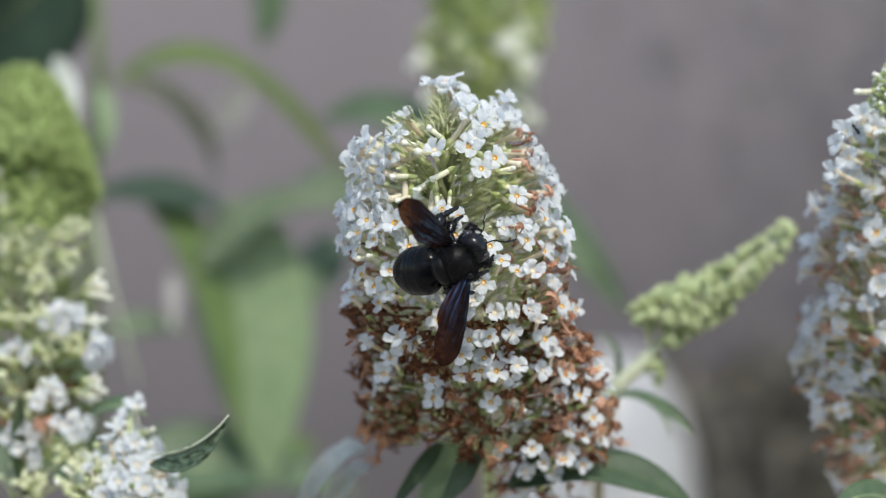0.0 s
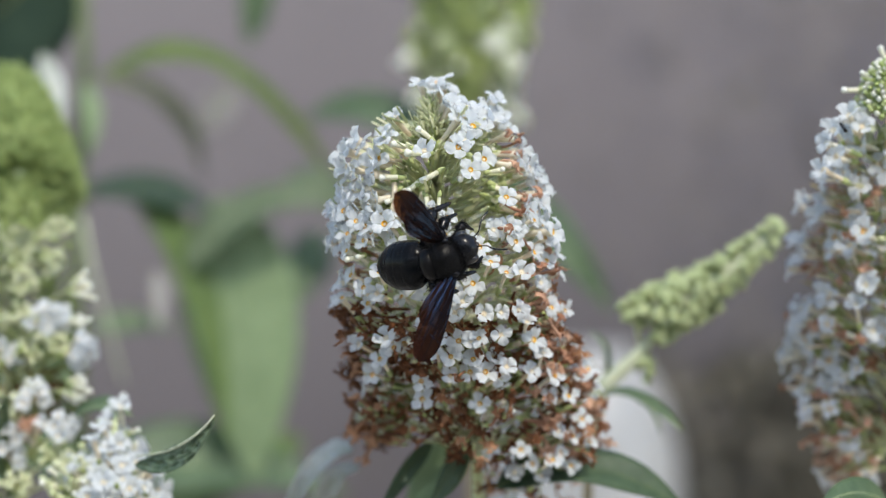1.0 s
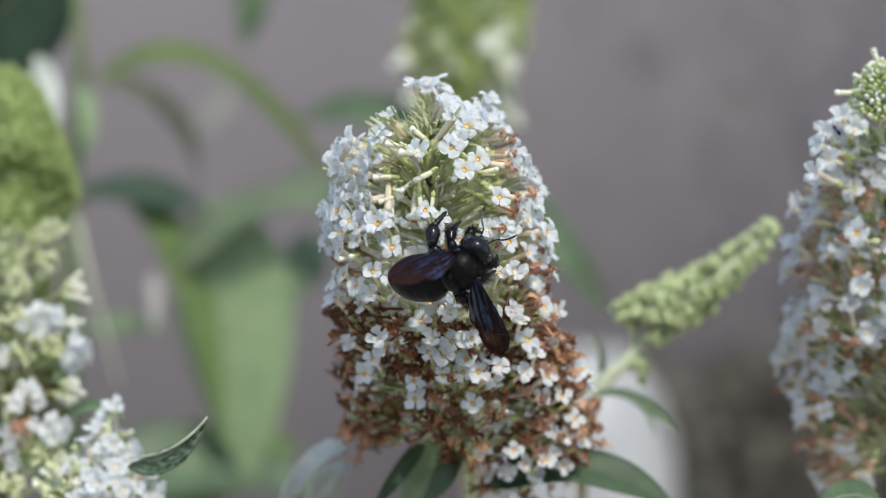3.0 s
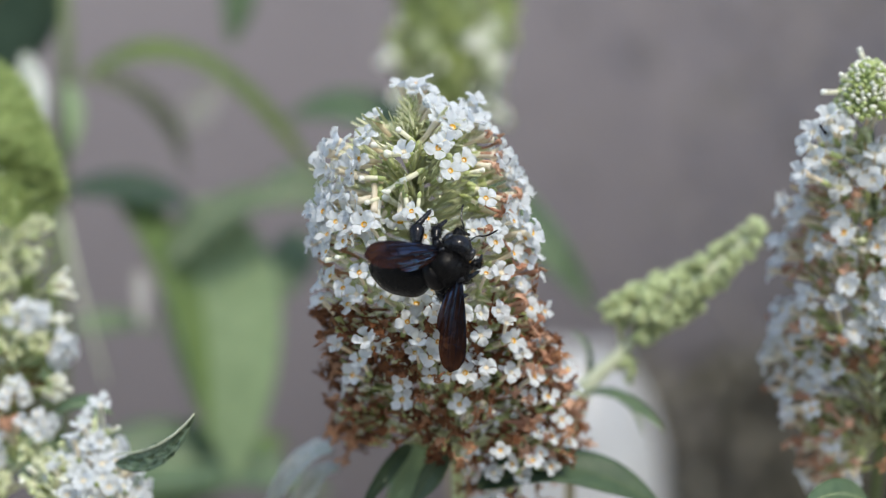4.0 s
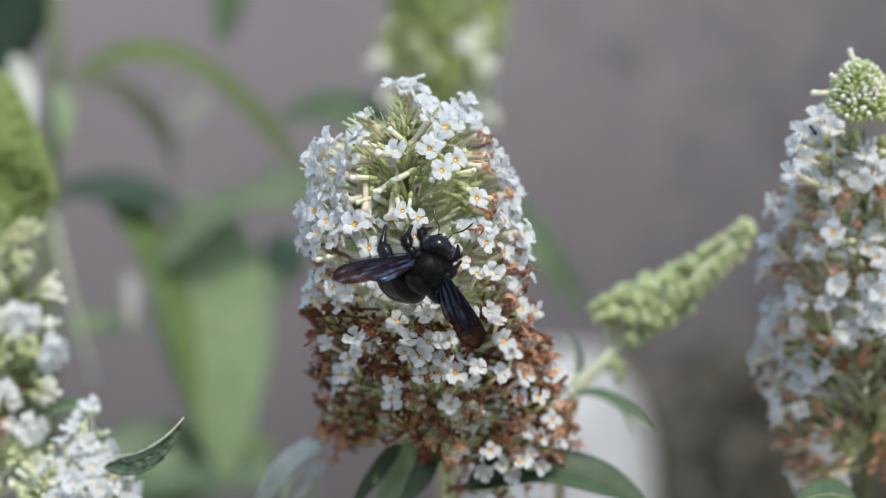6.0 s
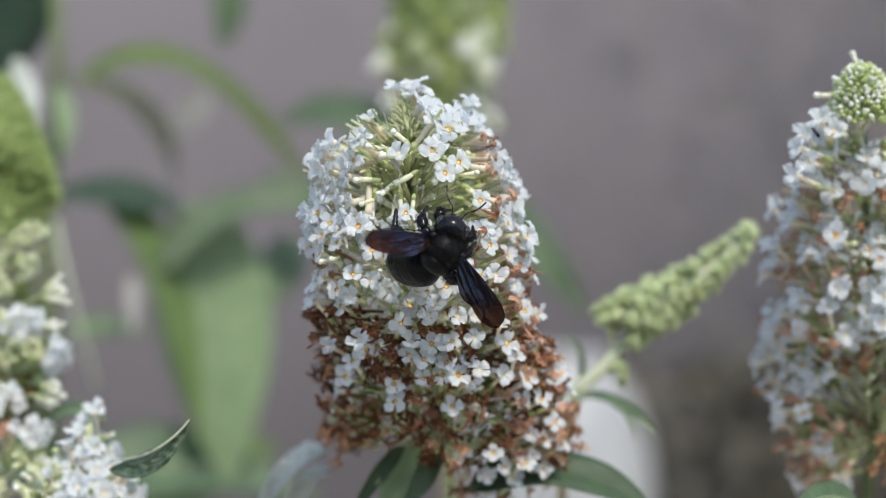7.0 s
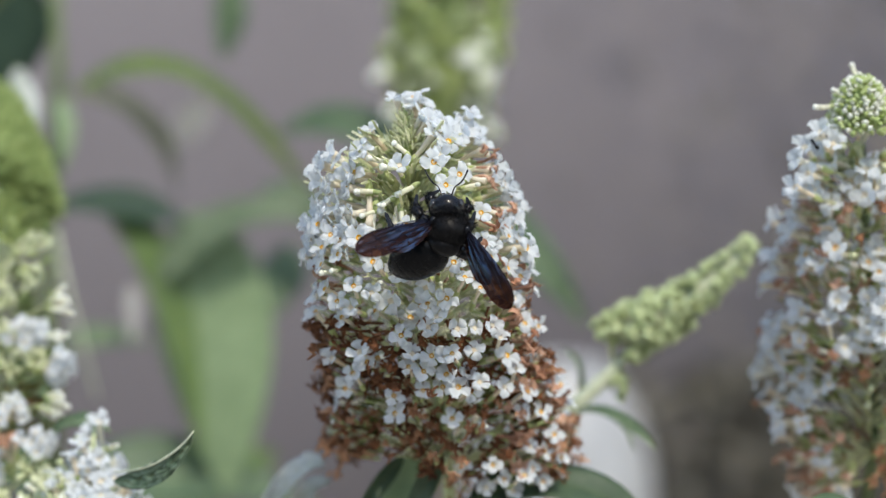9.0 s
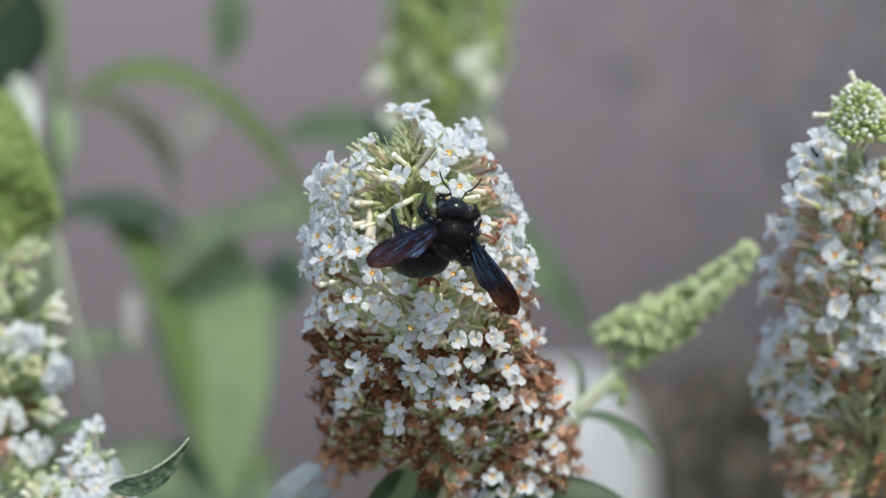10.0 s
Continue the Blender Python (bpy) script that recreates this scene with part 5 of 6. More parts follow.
    leaf(sh, (-0.1631, 0.42, 1.131), (-0.1887, 0.4, 1.1534), (-0.215, 0.38, 1.1289), 0.0313, (0.1, -0.8, 0.5))
    leaf(sh, (-0.0534, 0.5, 1.2061), (-0.0637, 0.48, 1.1918), (-0.0714, 0.47, 1.1665), 0.0227, (0.3, -0.9, 0.2))
    leaf(sh, (-0.0882, 0.5, 1.3453), (-0.0882, 0.5, 1.3221), (-0.0934, 0.5, 1.3033), 0.0174, (0.3, -0.9, 0.2))
    return sh


build_leafy_shoot()


# ---- the bee ----
def hairs(bm, c, radii, n, length, rnd):
    for _ in range(n):
        d = Vector((rnd.gauss(0, 1), rnd.gauss(0, 1), rnd.gauss(0, 1))).normalized()
        p = Vector(c) + Vector((d.x * radii[0], d.y * radii[1], d.z * radii[2]))
        nn = Vector((d.x / radii[0], d.y / radii[1], d.z / radii[2])).normalized()
        tip = p + (nn + Vector([rnd.uniform(-0.6, 0.6) for _ in range(3)])).normalized() * length * rnd.uniform(0.5, 1.2)
        s = nn.orthogonal().normalized() * 0.00005
        s.rotate(Matrix.Rotation(rnd.uniform(0, 6.3), 3, nn))
        bm.faces.new([bm.verts.new(q) for q in (p - s, p + s, tip)])


def wing_part(parent, name, mirror, length, wide, lead, m):
    """One membrane with its veins; long axis along x, leading edge on +y unless mirrored."""
    f = -1 if mirror else 1
    bm = bmesh.new()
    nu, nv = 22, 9
    rows = []

    def edge(t):
        front = lead * wide * (0.22 + 0.78 * math.sin(min(1, t * 1.15) * math.pi * 0.5)) * (1 if t < 0.72 else math.sqrt(max(0, 1 - ((t - 0.72) / 0.28) ** 2)))
        rear = -(1 - lead) * wide * math.sin(math.pi * min(1, 0.05 + 0.66 * t)) ** 0.8 * (1 if t < 0.7 else math.sqrt(max(0, 1 - ((t - 0.7) / 0.3) ** 2)))
        return front, rear

    for i in range(nu + 1):
        t = i / nu
        a, b = edge(t)
        row = []
        for j in range(nv + 1):
            v = b + (a - b) * j / nv
            z = 0.00012 * math.sin(j * 1.7 + 2 * t) - 0.0006 * (2 * j / nv - 1) ** 2 * math.sin(math.pi * min(1, t + 0.1)) + 0.0006 * math.sin(math.pi * t) - 0.0005 * t * t
            row.append(bm.verts.new((length * t, f * v, z)))
        rows.append(row)
    for r0, r1 in zip(rows, rows[1:]):
        for j in range(nv):
            q = (r0[j], r1[j], r1[j + 1], r0[j + 1])
            bm.faces.new(q if f > 0 else q[::-1])
    bmesh.ops.remove_doubles(bm, verts=bm.verts, dist=1e-7)
    ob = part(name, bm, WINGS[f], parent, "smoky brown wing with a blue-violet sheen", m)
    if name != "forewing":
        return ob
    lines = []
    for k, (y0, y1, t1) in enumerate(((0.98, 0.97, 0.9), (0.72, 0.62, 0.93), (0.5, 0.34, 0.88), (0.3, 0.12, 0.74), (0.82, 0.80, 0.7))):
        pts = []
        for i in range(11):
            t = 0.02 + (t1 - 0.02) * i / 10
            a, b = edge(t)
            y = b + (a - b) * (y0 + (y1 - y0) * i / 10)
            pts.append((length * t, f * y, 0.00022 + 0.0006 * math.sin(math.pi * t) - 0.0005 * t * t))
        lines.append((pts, [0.00017 - 0.000010 * i for i in range(11)] if k == 0 else [0.00011 - 0.000006 * i for i in range(11)]))
    for t, j0, j1 in ((0.42, 0.62, 0.95), (0.55, 0.3, 0.66), (0.68, 0.5, 0.95), (0.36, 0.2, 0.5)):
        a, b = edge(t)
        pts = [(length * (t + 0.05 * s), f * (b + (a - b) * (j0 + (j1 - j0) * s)), 0.0002 + 0.0006 * math.sin(math.pi * t) - 0.0005 * t * t) for s in (0, 0.5, 1)]
        lines.append((pts, [0.00008] * 3))
    for pts, radii in lines:
        vb = bmesh.new()
        sweep(vb, pts, radii, 5)
        part("vein", vb, VEIN, ob)
    return ob


def leg(parent, pts, r, name="leg"):
    hip = Vector(pts[0])
    pts = [Vector(p) - hip for p in pts]
    bm = bmesh.new()
    rnd = random.Random(int(abs(pts[1][0]) * 1e6))
    femur = bezier(pts[0], Vector(pts[0]).lerp(Vector(pts[1]), 0.5) + Vector((0, 0, 0.0004)), pts[1], 6)
    tibia = bezier(pts[1], Vector(pts[1]).lerp(Vector(pts[2]), 0.5), pts[2], 6)
    sweep(bm, femur, [r * k for k in (0.7, 0.95, 1.1, 1.15, 1.1, 0.95, 0.75)], 8)
    sweep(bm, tibia, [r * k for k in (0.65, 0.85, 1.0, 1.15, 1.25, 1.2, 0.9)], 8)
    ob = part(name, bm, CHITIN, parent, "", Matrix.Translation(hip))
    tb = bmesh.new()
    tar = bezier(pts[2], Vector(pts[2]).lerp(Vector(pts[3]), 0.5) + Vector((0, 0, 0.0003)), pts[3], 8)
    sweep(tb, tar, [r * (0.75 if i % 2 else 0.5) * (1 - 0.06 * i) for i in range(9)], 7)
    for s in (-1, 1):
        sweep(tb, [tar[-1], tar[-1] + Vector((s * 0.0003, 0.0003, -0.0003))], [r * 0.25, r * 0.05], 4)
    part("tarsus", tb, CHITIN, ob)
    hb = bmesh.new()
    for c in tibia[1:]:
        hairs(hb, c, (r, r, r), 140, 0.0011, rnd)
    for c in femur[2:]:
        hairs(hb, c, (r, r, r), 14, 0.0004, rnd)
    part("leg_hair", hb, FUZZ, ob)
    return ob


def build_bee():
    bee = thing("carpenter_bee", (0, -0.036, 1.2), "glossy black carpenter bee with dusky blue-sheened wings", "bee")
    rnd = random.Random(5)
    # thorax
    bm = bmesh.new()
    blob(bm, (0, 0, 0), (0.0047, 0.0049, 0.0044), 28, 18)
    for v in bm.verts:
        v.co.z += 0.0004 * math.cos(v.co.y * 500) * (v.co.z > 0)
        v.co *= 1 + 0.025 * noise.noise(v.co * 500)
    blob(bm, (0, -0.0038, 0.0008), (0.0038, 0.0024, 0.0030), 18, 12)
    thorax = part("thorax", bm, VELVET, bee, "domed black thorax with short velvety hair")
    hb = bmesh.new()
    hairs(hb, (0, 0, 0), (0.0046, 0.0048, 0.0043), 8000, 0.0013, rnd)
    part("thorax_hair", hb, FUZZ, thorax)
    for s in (-1, 1):
        tg = bmesh.new()
        blob(tg, (s * 0.0040, 0.0012, 0.0028), (0.0007, 0.0010, 0.0005), 12, 8)
        part("wing_scale", tg, CHITIN, thorax)
    # head
    bm = bmesh.new()
    blob(bm, (0, 0, 0), (0.0040, 0.0032, 0.0036), 24, 16)
    for v in bm.verts:
        v.co.y -= 0.0007 * (abs(v.co.x) / 0.004) ** 2
    head = part("head", bm, CHITIN, bee, "broad shiny black head", pose(0, 0.0054, -0.0003, -10, 0, 0))
    for s in (-1, 1):
        eb = bmesh.new()
        blob(eb, (s * 0.0032, 0.0003, -0.0002), (0.0011, 0.0018, 0.0028), 16, 12)
        part("eye", eb, EYE, head)
        ab = bmesh.new()
        sweep(ab, bezier((s * 0.0011, 0.0022, 0.0006), (s * 0.0016, 0.0048, 0.0016), (s * 0.0026, 0.0052, 0.0012), 6), [0.00016] * 7, 6)
        sweep(ab, bezier((s * 0.0026, 0.0052, 0.0012), (s * 0.0040, 0.0062, 0.0006), (s * 0.0050, 0.0092, 0.0), 10), [0.00022] * 10 + [0.00012], 6)
        part("antenna", ab, CHITIN, head)
        mb = bmesh.new()
        sweep(mb, bezier((s * 0.0014, 0.0020, -0.0022), (s * 0.0018, 0.0036, -0.0026), (s * 0.0003, 0.0042, -0.0026), 6), [0.0006, 0.0006, 0.0005, 0.0005, 0.0004, 0.0003, 0.0002], 7)
        part("mandible", mb, CHITIN, head)
    hb = bmesh.new()
    hairs(hb, (0, -0.0006, 0), (0.0040, 0.0030, 0.0035), 1600, 0.0009, rnd)
    part("head_hair", hb, FUZZ, head)
    # abdomen: six overlapping rings
    bm = bmesh.new()
    prof = []
    length = 0.0160
    for i in range(61):
        t = i / 60
        r = 0.0058 * ((1 - (1 - min(1, t / 0.34)) ** 2.2) ** 0.6 * (1 if t < 0.42 else max(0.0, 1 - ((t - 0.42) / 0.58) ** 2.5) ** 0.78) + 0.02)
        ringed = (t * 6) % 1
        r *= 1 - 0.018 * max(0, 1 - ringed * 5) * (0 < t < 0.97)
        prof.append((-length * t, max(r, 0.00012)))
    seg = 36
    rings = [[bm.verts.new((1.0 * r * math.cos(2 * math.pi * k / seg), y, 0.74 * r * math.sin(2 * math.pi * k / seg))) for k in range(seg)] for y, r in prof]
    for a, b in zip(rings, rings[1:]):
        for k in range(seg):
            bm.faces.new((a[k], b[k], b[(k + 1) % seg], a[(k + 1) % seg]))
    bm.faces.new(rings[0])
    bm.faces.new(rings[-1][::-1])
    bmesh.ops.recalc_face_normals(bm, faces=bm.faces)
    abdomen = part("abdomen", bm, BELLY, bee, "shiny black ringed abdomen")
    hb = bmesh.new()
    for i in range(5, 60, 3):
        y, r = prof[i]
        for _ in range(22):
            a = rnd.uniform(0, 6.283)
            p = Vector((1.0 * r * math.cos(a), y, 0.74 * r * math.sin(a)))
            nn = Vector((math.cos(a), 0, math.sin(a)))
            tip = p + (nn * 0.5 + Vector((rnd.uniform(-0.3, 0.3), -1, rnd.uniform(-0.3, 0.3)))).normalized() * rnd.uniform(0.0003, 0.0008)
            s = Vector((0, 0.00004, 0)).cross(nn)
            hb.faces.new([hb.verts.new(q) for q in (p - s, p + s, tip)])
    part("abdomen_hair", hb, GREY_FUZZ, abdomen)
    # legs
    legs = {}
    for s in (-1, 1):
        w = 1.0 if s < 0 else 0.55
        legs["fore", s] = leg(bee, [(s * 0.0028, 0.0032, -0.0028), (s * 0.0050 * w, 0.0052, -0.0020), (s * 0.0060 * w, 0.0070, -0.0036), (s * 0.0040 * w, 0.0086, -0.0056)], 0.0009, "foreleg")
        legs["middle", s] = leg(bee, [(s * 0.0034, 0.0004, -0.0032), (s * 0.0068 * w, 0.0014, -0.0026), (s * 0.0088 * w, 0.0030, -0.0050), (s * 0.0092 * w, 0.0060, -0.0072)], 0.0011, "middle_leg")
        legs["hind", s] = leg(bee, [(s * 0.0032, -0.0028, -0.0032), (s * 0.0078 * w, -0.0046, -0.0010), (s * 0.0122 * w, -0.0032, -0.0036), (s * 0.0148 * w, 0.0006, -0.0060)], 0.0014, "hind_leg")
    # wings
    left = wing_part(bee, "forewing", True, 0.0214, 0.0066, 0.5, None)
    right = wing_part(bee, "forewing", False, 0.0214, 0.0066, 0.5, None)
    for fore, mir in ((left, True), (right, False)):
        f = -1 if mir else 1
        wing_part(fore, "hindwing", mir, 0.0132, 0.0042, 0.35, pose(0.0004, f * -0.0006, -0.0003, 0, 0, f * -6))
    return bee, head, abdomen, left, right, legs["hind", -1], legs["fore", -1]


BEE, HEAD, ABDOMEN, WING_LEFT, WING_RIGHT, LEG_HIND, LEG_FORE = build_bee()


# ---- what moves ----
def motions():
    walk(BEE, [
        (0, pose(0.003145, -0.04, 1.19686, 90, 64.3, 0)),
        (0.5, pose(0.0046605, -0.04, 1.19716, 90, 69.1, 0)),
        (0.8, pose(0.0030077, -0.04, 1.19738, 90, 70.6, 0)),
        (1.2, pose(0.0031876, -0.04, 1.19752, 90, 72.5, 0)),
        (1.5, pose(0.0042586, -0.04, 1.19653, 90, 70.9, 0)),
        (1.7, pose(0.0053828, -0.04, 1.19584, 90, 71, 0)),
        (1.8, pose(0.0066004, -0.04, 1.19627, 90, 66.9, 0)),
        (1.9, pose(0.0072938, -0.04, 1.19671, 90, 64.4, 0)),
        (2, pose(0.0086427, -0.04, 1.19715, 90, 73, 0)),
        (2.1, pose(0.0086514, -0.04, 1.19562, 90, 68.4, 0)),
        (2.2, pose(0.01102, -0.04, 1.19305, 90, 60.6, 0)),
        (2.3, pose(0.010635, -0.04, 1.19349, 90, 55.3, 0)),
        (2.4, pose(0.010513, -0.04, 1.19708, 90, 42.3, 0)),
        (2.5, pose(0.01157, -0.04, 1.19817, 90, 35, 0)),
        (2.7, pose(0.0095618, -0.04, 1.19700, 90, 52.8, 0)),
        (3.8, pose(0.0081502, -0.04, 1.19491, 90, 56.6, 0)),
        (4, pose(0.0079769, -0.04, 1.19570, 90, 57.4, 0)),
        (4.2, pose(0.009373, -0.04, 1.19611, 90, 58, 0)),
        (4.5, pose(0.0089109, -0.04, 1.19600, 90, 48, 0)),
        (5, pose(0.010957, -0.04, 1.19911, 90, 42.4, 0)),
        (5.2, pose(0.010658, -0.04, 1.20228, 90, 30, 0)),
        (5.4, pose(0.008261, -0.04, 1.20073, 90, 30.1, 0)),
        (5.5, pose(0.0077838, -0.04, 1.19976, 90, 27.1, 0)),
        (5.7, pose(0.0061903, -0.04, 1.19548, 90, 36.3, 0)),
        (6.8, pose(0.0071907, -0.04, 1.19747, 90, 33.5, 0)),
        (6.9, pose(0.0084258, -0.04, 1.20038, 90, 28.6, 0)),
        (7, pose(0.0088743, -0.04, 1.20054, 90, 36.5, 0)),
        (7.2, pose(0.011481, -0.04, 1.19683, 90, 50.2, 0)),
        (7.5, pose(0.011393, -0.04, 1.19952, 90, 38, 0)),
        (7.8, pose(0.012071, -0.04, 1.19965, 90, 31.6, 0)),
        (8, pose(0.0095076, -0.04, 1.20477, 90, 15, 0)),
        (8.3, pose(0.0065436, -0.04, 1.20597, 90, 10.3, 0)),
        (8.5, pose(0.0079324, -0.04, 1.20607, 90, 5.8, 0)),
        (8.7, pose(0.0075848, -0.04, 1.20640, 90, 3.1, 0)),
        (9, pose(0.0095544, -0.04, 1.20809, 90, 16, 0)),
        (9.3, pose(0.011196, -0.04, 1.20611, 90, 26.9, 0)),
        (9.5, pose(0.01006, -0.04, 1.20811, 90, 21.1, 0)),
        (10, pose(0.0108, -0.04, 1.20916, 90, 23.6, 0)),
    ])
    walk(ABDOMEN, [
        (0, pose(0, -0.0036, -0.0004, 43.6, 0, -21.8)),
        (0.5, pose(0, -0.0036, -0.0004, 38.7, 0, -20.9)),
        (0.8, pose(0, -0.0036, -0.0004, 38.1, 0, -20.2)),
        (1.2, pose(0, -0.0036, -0.0004, 41.5, 0, -10.3)),
        (1.5, pose(0, -0.0036, -0.0004, 38.6, 0, -24.1)),
        (1.7, pose(0, -0.0036, -0.0004, 28.8, 0, -18.1)),
        (1.8, pose(0, -0.0036, -0.0004, 28.1, 0, -21.6)),
        (1.9, pose(0, -0.0036, -0.0004, 20.8, 0, -25.2)),
        (2, pose(0, -0.0036, -0.0004, 13.6, 0, -16.4)),
        (2.1, pose(0, -0.0036, -0.0004, 17.4, 0, -23.4)),
        (2.2, pose(0, -0.0036, -0.0004, 5.7, 0, -30.9)),
        (2.3, pose(0, -0.0036, -0.0004, 5.7, 11, -36.2)),
        (2.4, pose(0, -0.0036, -0.0004, 11.1, 22, -36.1)),
        (2.5, pose(0, -0.0036, -0.0004, 5.7, 22, -42.1)),
        (2.7, pose(0, -0.0036, -0.0004, 26.7, 22, -21.1)),
        (3.8, pose(0, -0.0036, -0.0004, 24.5, 22, -30.3)),
        (4, pose(0, -0.0036, -0.0004, 19.9, 22, -32.2)),
        (4.2, pose(0, -0.0036, -0.0004, 19.8, 22, -23.4)),
        (4.5, pose(0, -0.0036, -0.0004, 28.9, 22, -32.4)),
        (5, pose(0, -0.0036, -0.0004, 18.4, 22, -31.4)),
        (5.2, pose(0, -0.0036, -0.0004, 38.4, 22, -21)),
        (5.4, pose(0, -0.0036, -0.0004, 53.4, 22, -19.2)),
        (5.5, pose(0, -0.0036, -0.0004, 57, 22, -13.3)),
        (5.7, pose(0, -0.0036, -0.0004, 63.6, 22, -16.6)),
        (6.8, pose(0, -0.0036, -0.0004, 58.9, 22, -19.7)),
        (6.9, pose(0, -0.0036, -0.0004, 53.7, 22, -24.7)),
        (7, pose(0, -0.0036, -0.0004, 52.7, 22, -21.6)),
        (7.2, pose(0, -0.0036, -0.0004, 47.2, 27.2, -29.5)),
        (7.5, pose(0, -0.0036, -0.0004, 41.6, 35, -19.8)),
        (7.8, pose(0, -0.0036, -0.0004, 44.1, 35, -28.1)),
        (8, pose(0, -0.0036, -0.0004, 50.5, 35, -18.9)),
        (8.3, pose(0, -0.0036, -0.0004, 49.6, 35, -9.5)),
        (8.5, pose(0, -0.0036, -0.0004, 47.2, 35, -20.5)),
        (8.7, pose(0, -0.0036, -0.0004, 45.7, 35, -22)),
        (9, pose(0, -0.0036, -0.0004, 36.8, 35, -24.6)),
        (9.3, pose(0, -0.0036, -0.0004, 34.4, 35, -13)),
        (9.5, pose(0, -0.0036, -0.0004, 42, 35, -16.4)),
        (10, pose(0, -0.0036, -0.0004, 42.3, 35, -21.8)),
    ])
    walk(WING_LEFT, [
        (0, pose(-0.0042, 0.0008, 0.0026, 4, -46.2, 206.1)),
        (0.5, pose(-0.0042, 0.0008, 0.0026, 4, -49.2, 206.7)),
        (0.8, pose(-0.0042, 0.0008, 0.0026, 4, -50.3, 200.5)),
        (1.2, pose(-0.0042, 0.0008, 0.0026, 4, -35.8, 220.2)),
        (1.5, pose(-0.0042, 0.0008, 0.0026, 4, -22, 232.2)),
        (1.7, pose(-0.0042, 0.0008, 0.0026, 4, -51.7, 207.6)),
        (1.8, pose(-0.0042, 0.0008, 0.0026, 4, -60.4, 198.2)),
        (1.9, pose(-0.0042, 0.0008, 0.0026, 4, -66.2, 197.9)),
        (2, pose(-0.0042, 0.0008, 0.0026, 4, -69.9, 202)),
        (2.1, pose(-0.0042, 0.0008, 0.0026, 4, -68.5, 179.3)),
        (2.2, pose(-0.0042, 0.0008, 0.0026, 4, -72.1, 191.4)),
        (2.3, pose(-0.0042, 0.0008, 0.0026, 15, -61.5, 246.4)),
        (2.4, pose(-0.0042, 0.0008, 0.0026, 26, -42.6, 249.7)),
        (2.5, pose(-0.0042, 0.0008, 0.0026, 26, -43.6, 247.5)),
        (2.7, pose(-0.0042, 0.0008, 0.0026, 26, -41.8, 261.6)),
        (3.8, pose(-0.0042, 0.0008, 0.0026, 12, -39.4, 240.8)),
        (4, pose(-0.0042, 0.0008, 0.0026, 12, -38.1, 241.2)),
        (4.2, pose(-0.0042, 0.0008, 0.0026, 12, -37.4, 240.1)),
        (4.5, pose(-0.0042, 0.0008, 0.0026, 12, -35.6, 236.2)),
        (5, pose(-0.0042, 0.0008, 0.0026, 24, -20.7, 238.6)),
        (5.2, pose(-0.0042, 0.0008, 0.0026, 32, -4, 239.5)),
        (5.4, pose(-0.0042, 0.0008, 0.0026, 40, -4, 240.4)),
        (5.5, pose(-0.0042, 0.0008, 0.0026, 44, -4, 243.1)),
        (5.7, pose(-0.0042, 0.0008, 0.0026, 40, -18.4, 235)),
        (6.8, pose(-0.0042, 0.0008, 0.0026, 26, -24.6, 230.7)),
        (6.9, pose(-0.0042, 0.0008, 0.0026, 27, -30.4, 235)),
        (7, pose(-0.0042, 0.0008, 0.0026, 28, -46.2, 222.9)),
        (7.2, pose(-0.0042, 0.0008, 0.0026, 28, -4, 228.3)),
        (7.5, pose(-0.0042, 0.0008, 0.0026, 28, -31.6, 226.1)),
        (7.8, pose(-0.0042, 0.0008, 0.0026, 20.2, -20.9, 226.9)),
        (8, pose(-0.0042, 0.0008, 0.0026, 15, -26, 231.4)),
        (8.3, pose(-0.0042, 0.0008, 0.0026, 14.4, -24.9, 223.1)),
        (8.5, pose(-0.0042, 0.0008, 0.0026, 14, -34.6, 224.3)),
        (8.7, pose(-0.0042, 0.0008, 0.0026, 15.2, -31.3, 223.3)),
        (9, pose(-0.0042, 0.0008, 0.0026, 17, -30.1, 218.1)),
        (9.3, pose(-0.0042, 0.0008, 0.0026, 21.2, -35.9, 229.2)),
        (9.5, pose(-0.0042, 0.0008, 0.0026, 24, -38.1, 213.6)),
        (10, pose(-0.0042, 0.0008, 0.0026, 22, -31, 235.1)),
    ])
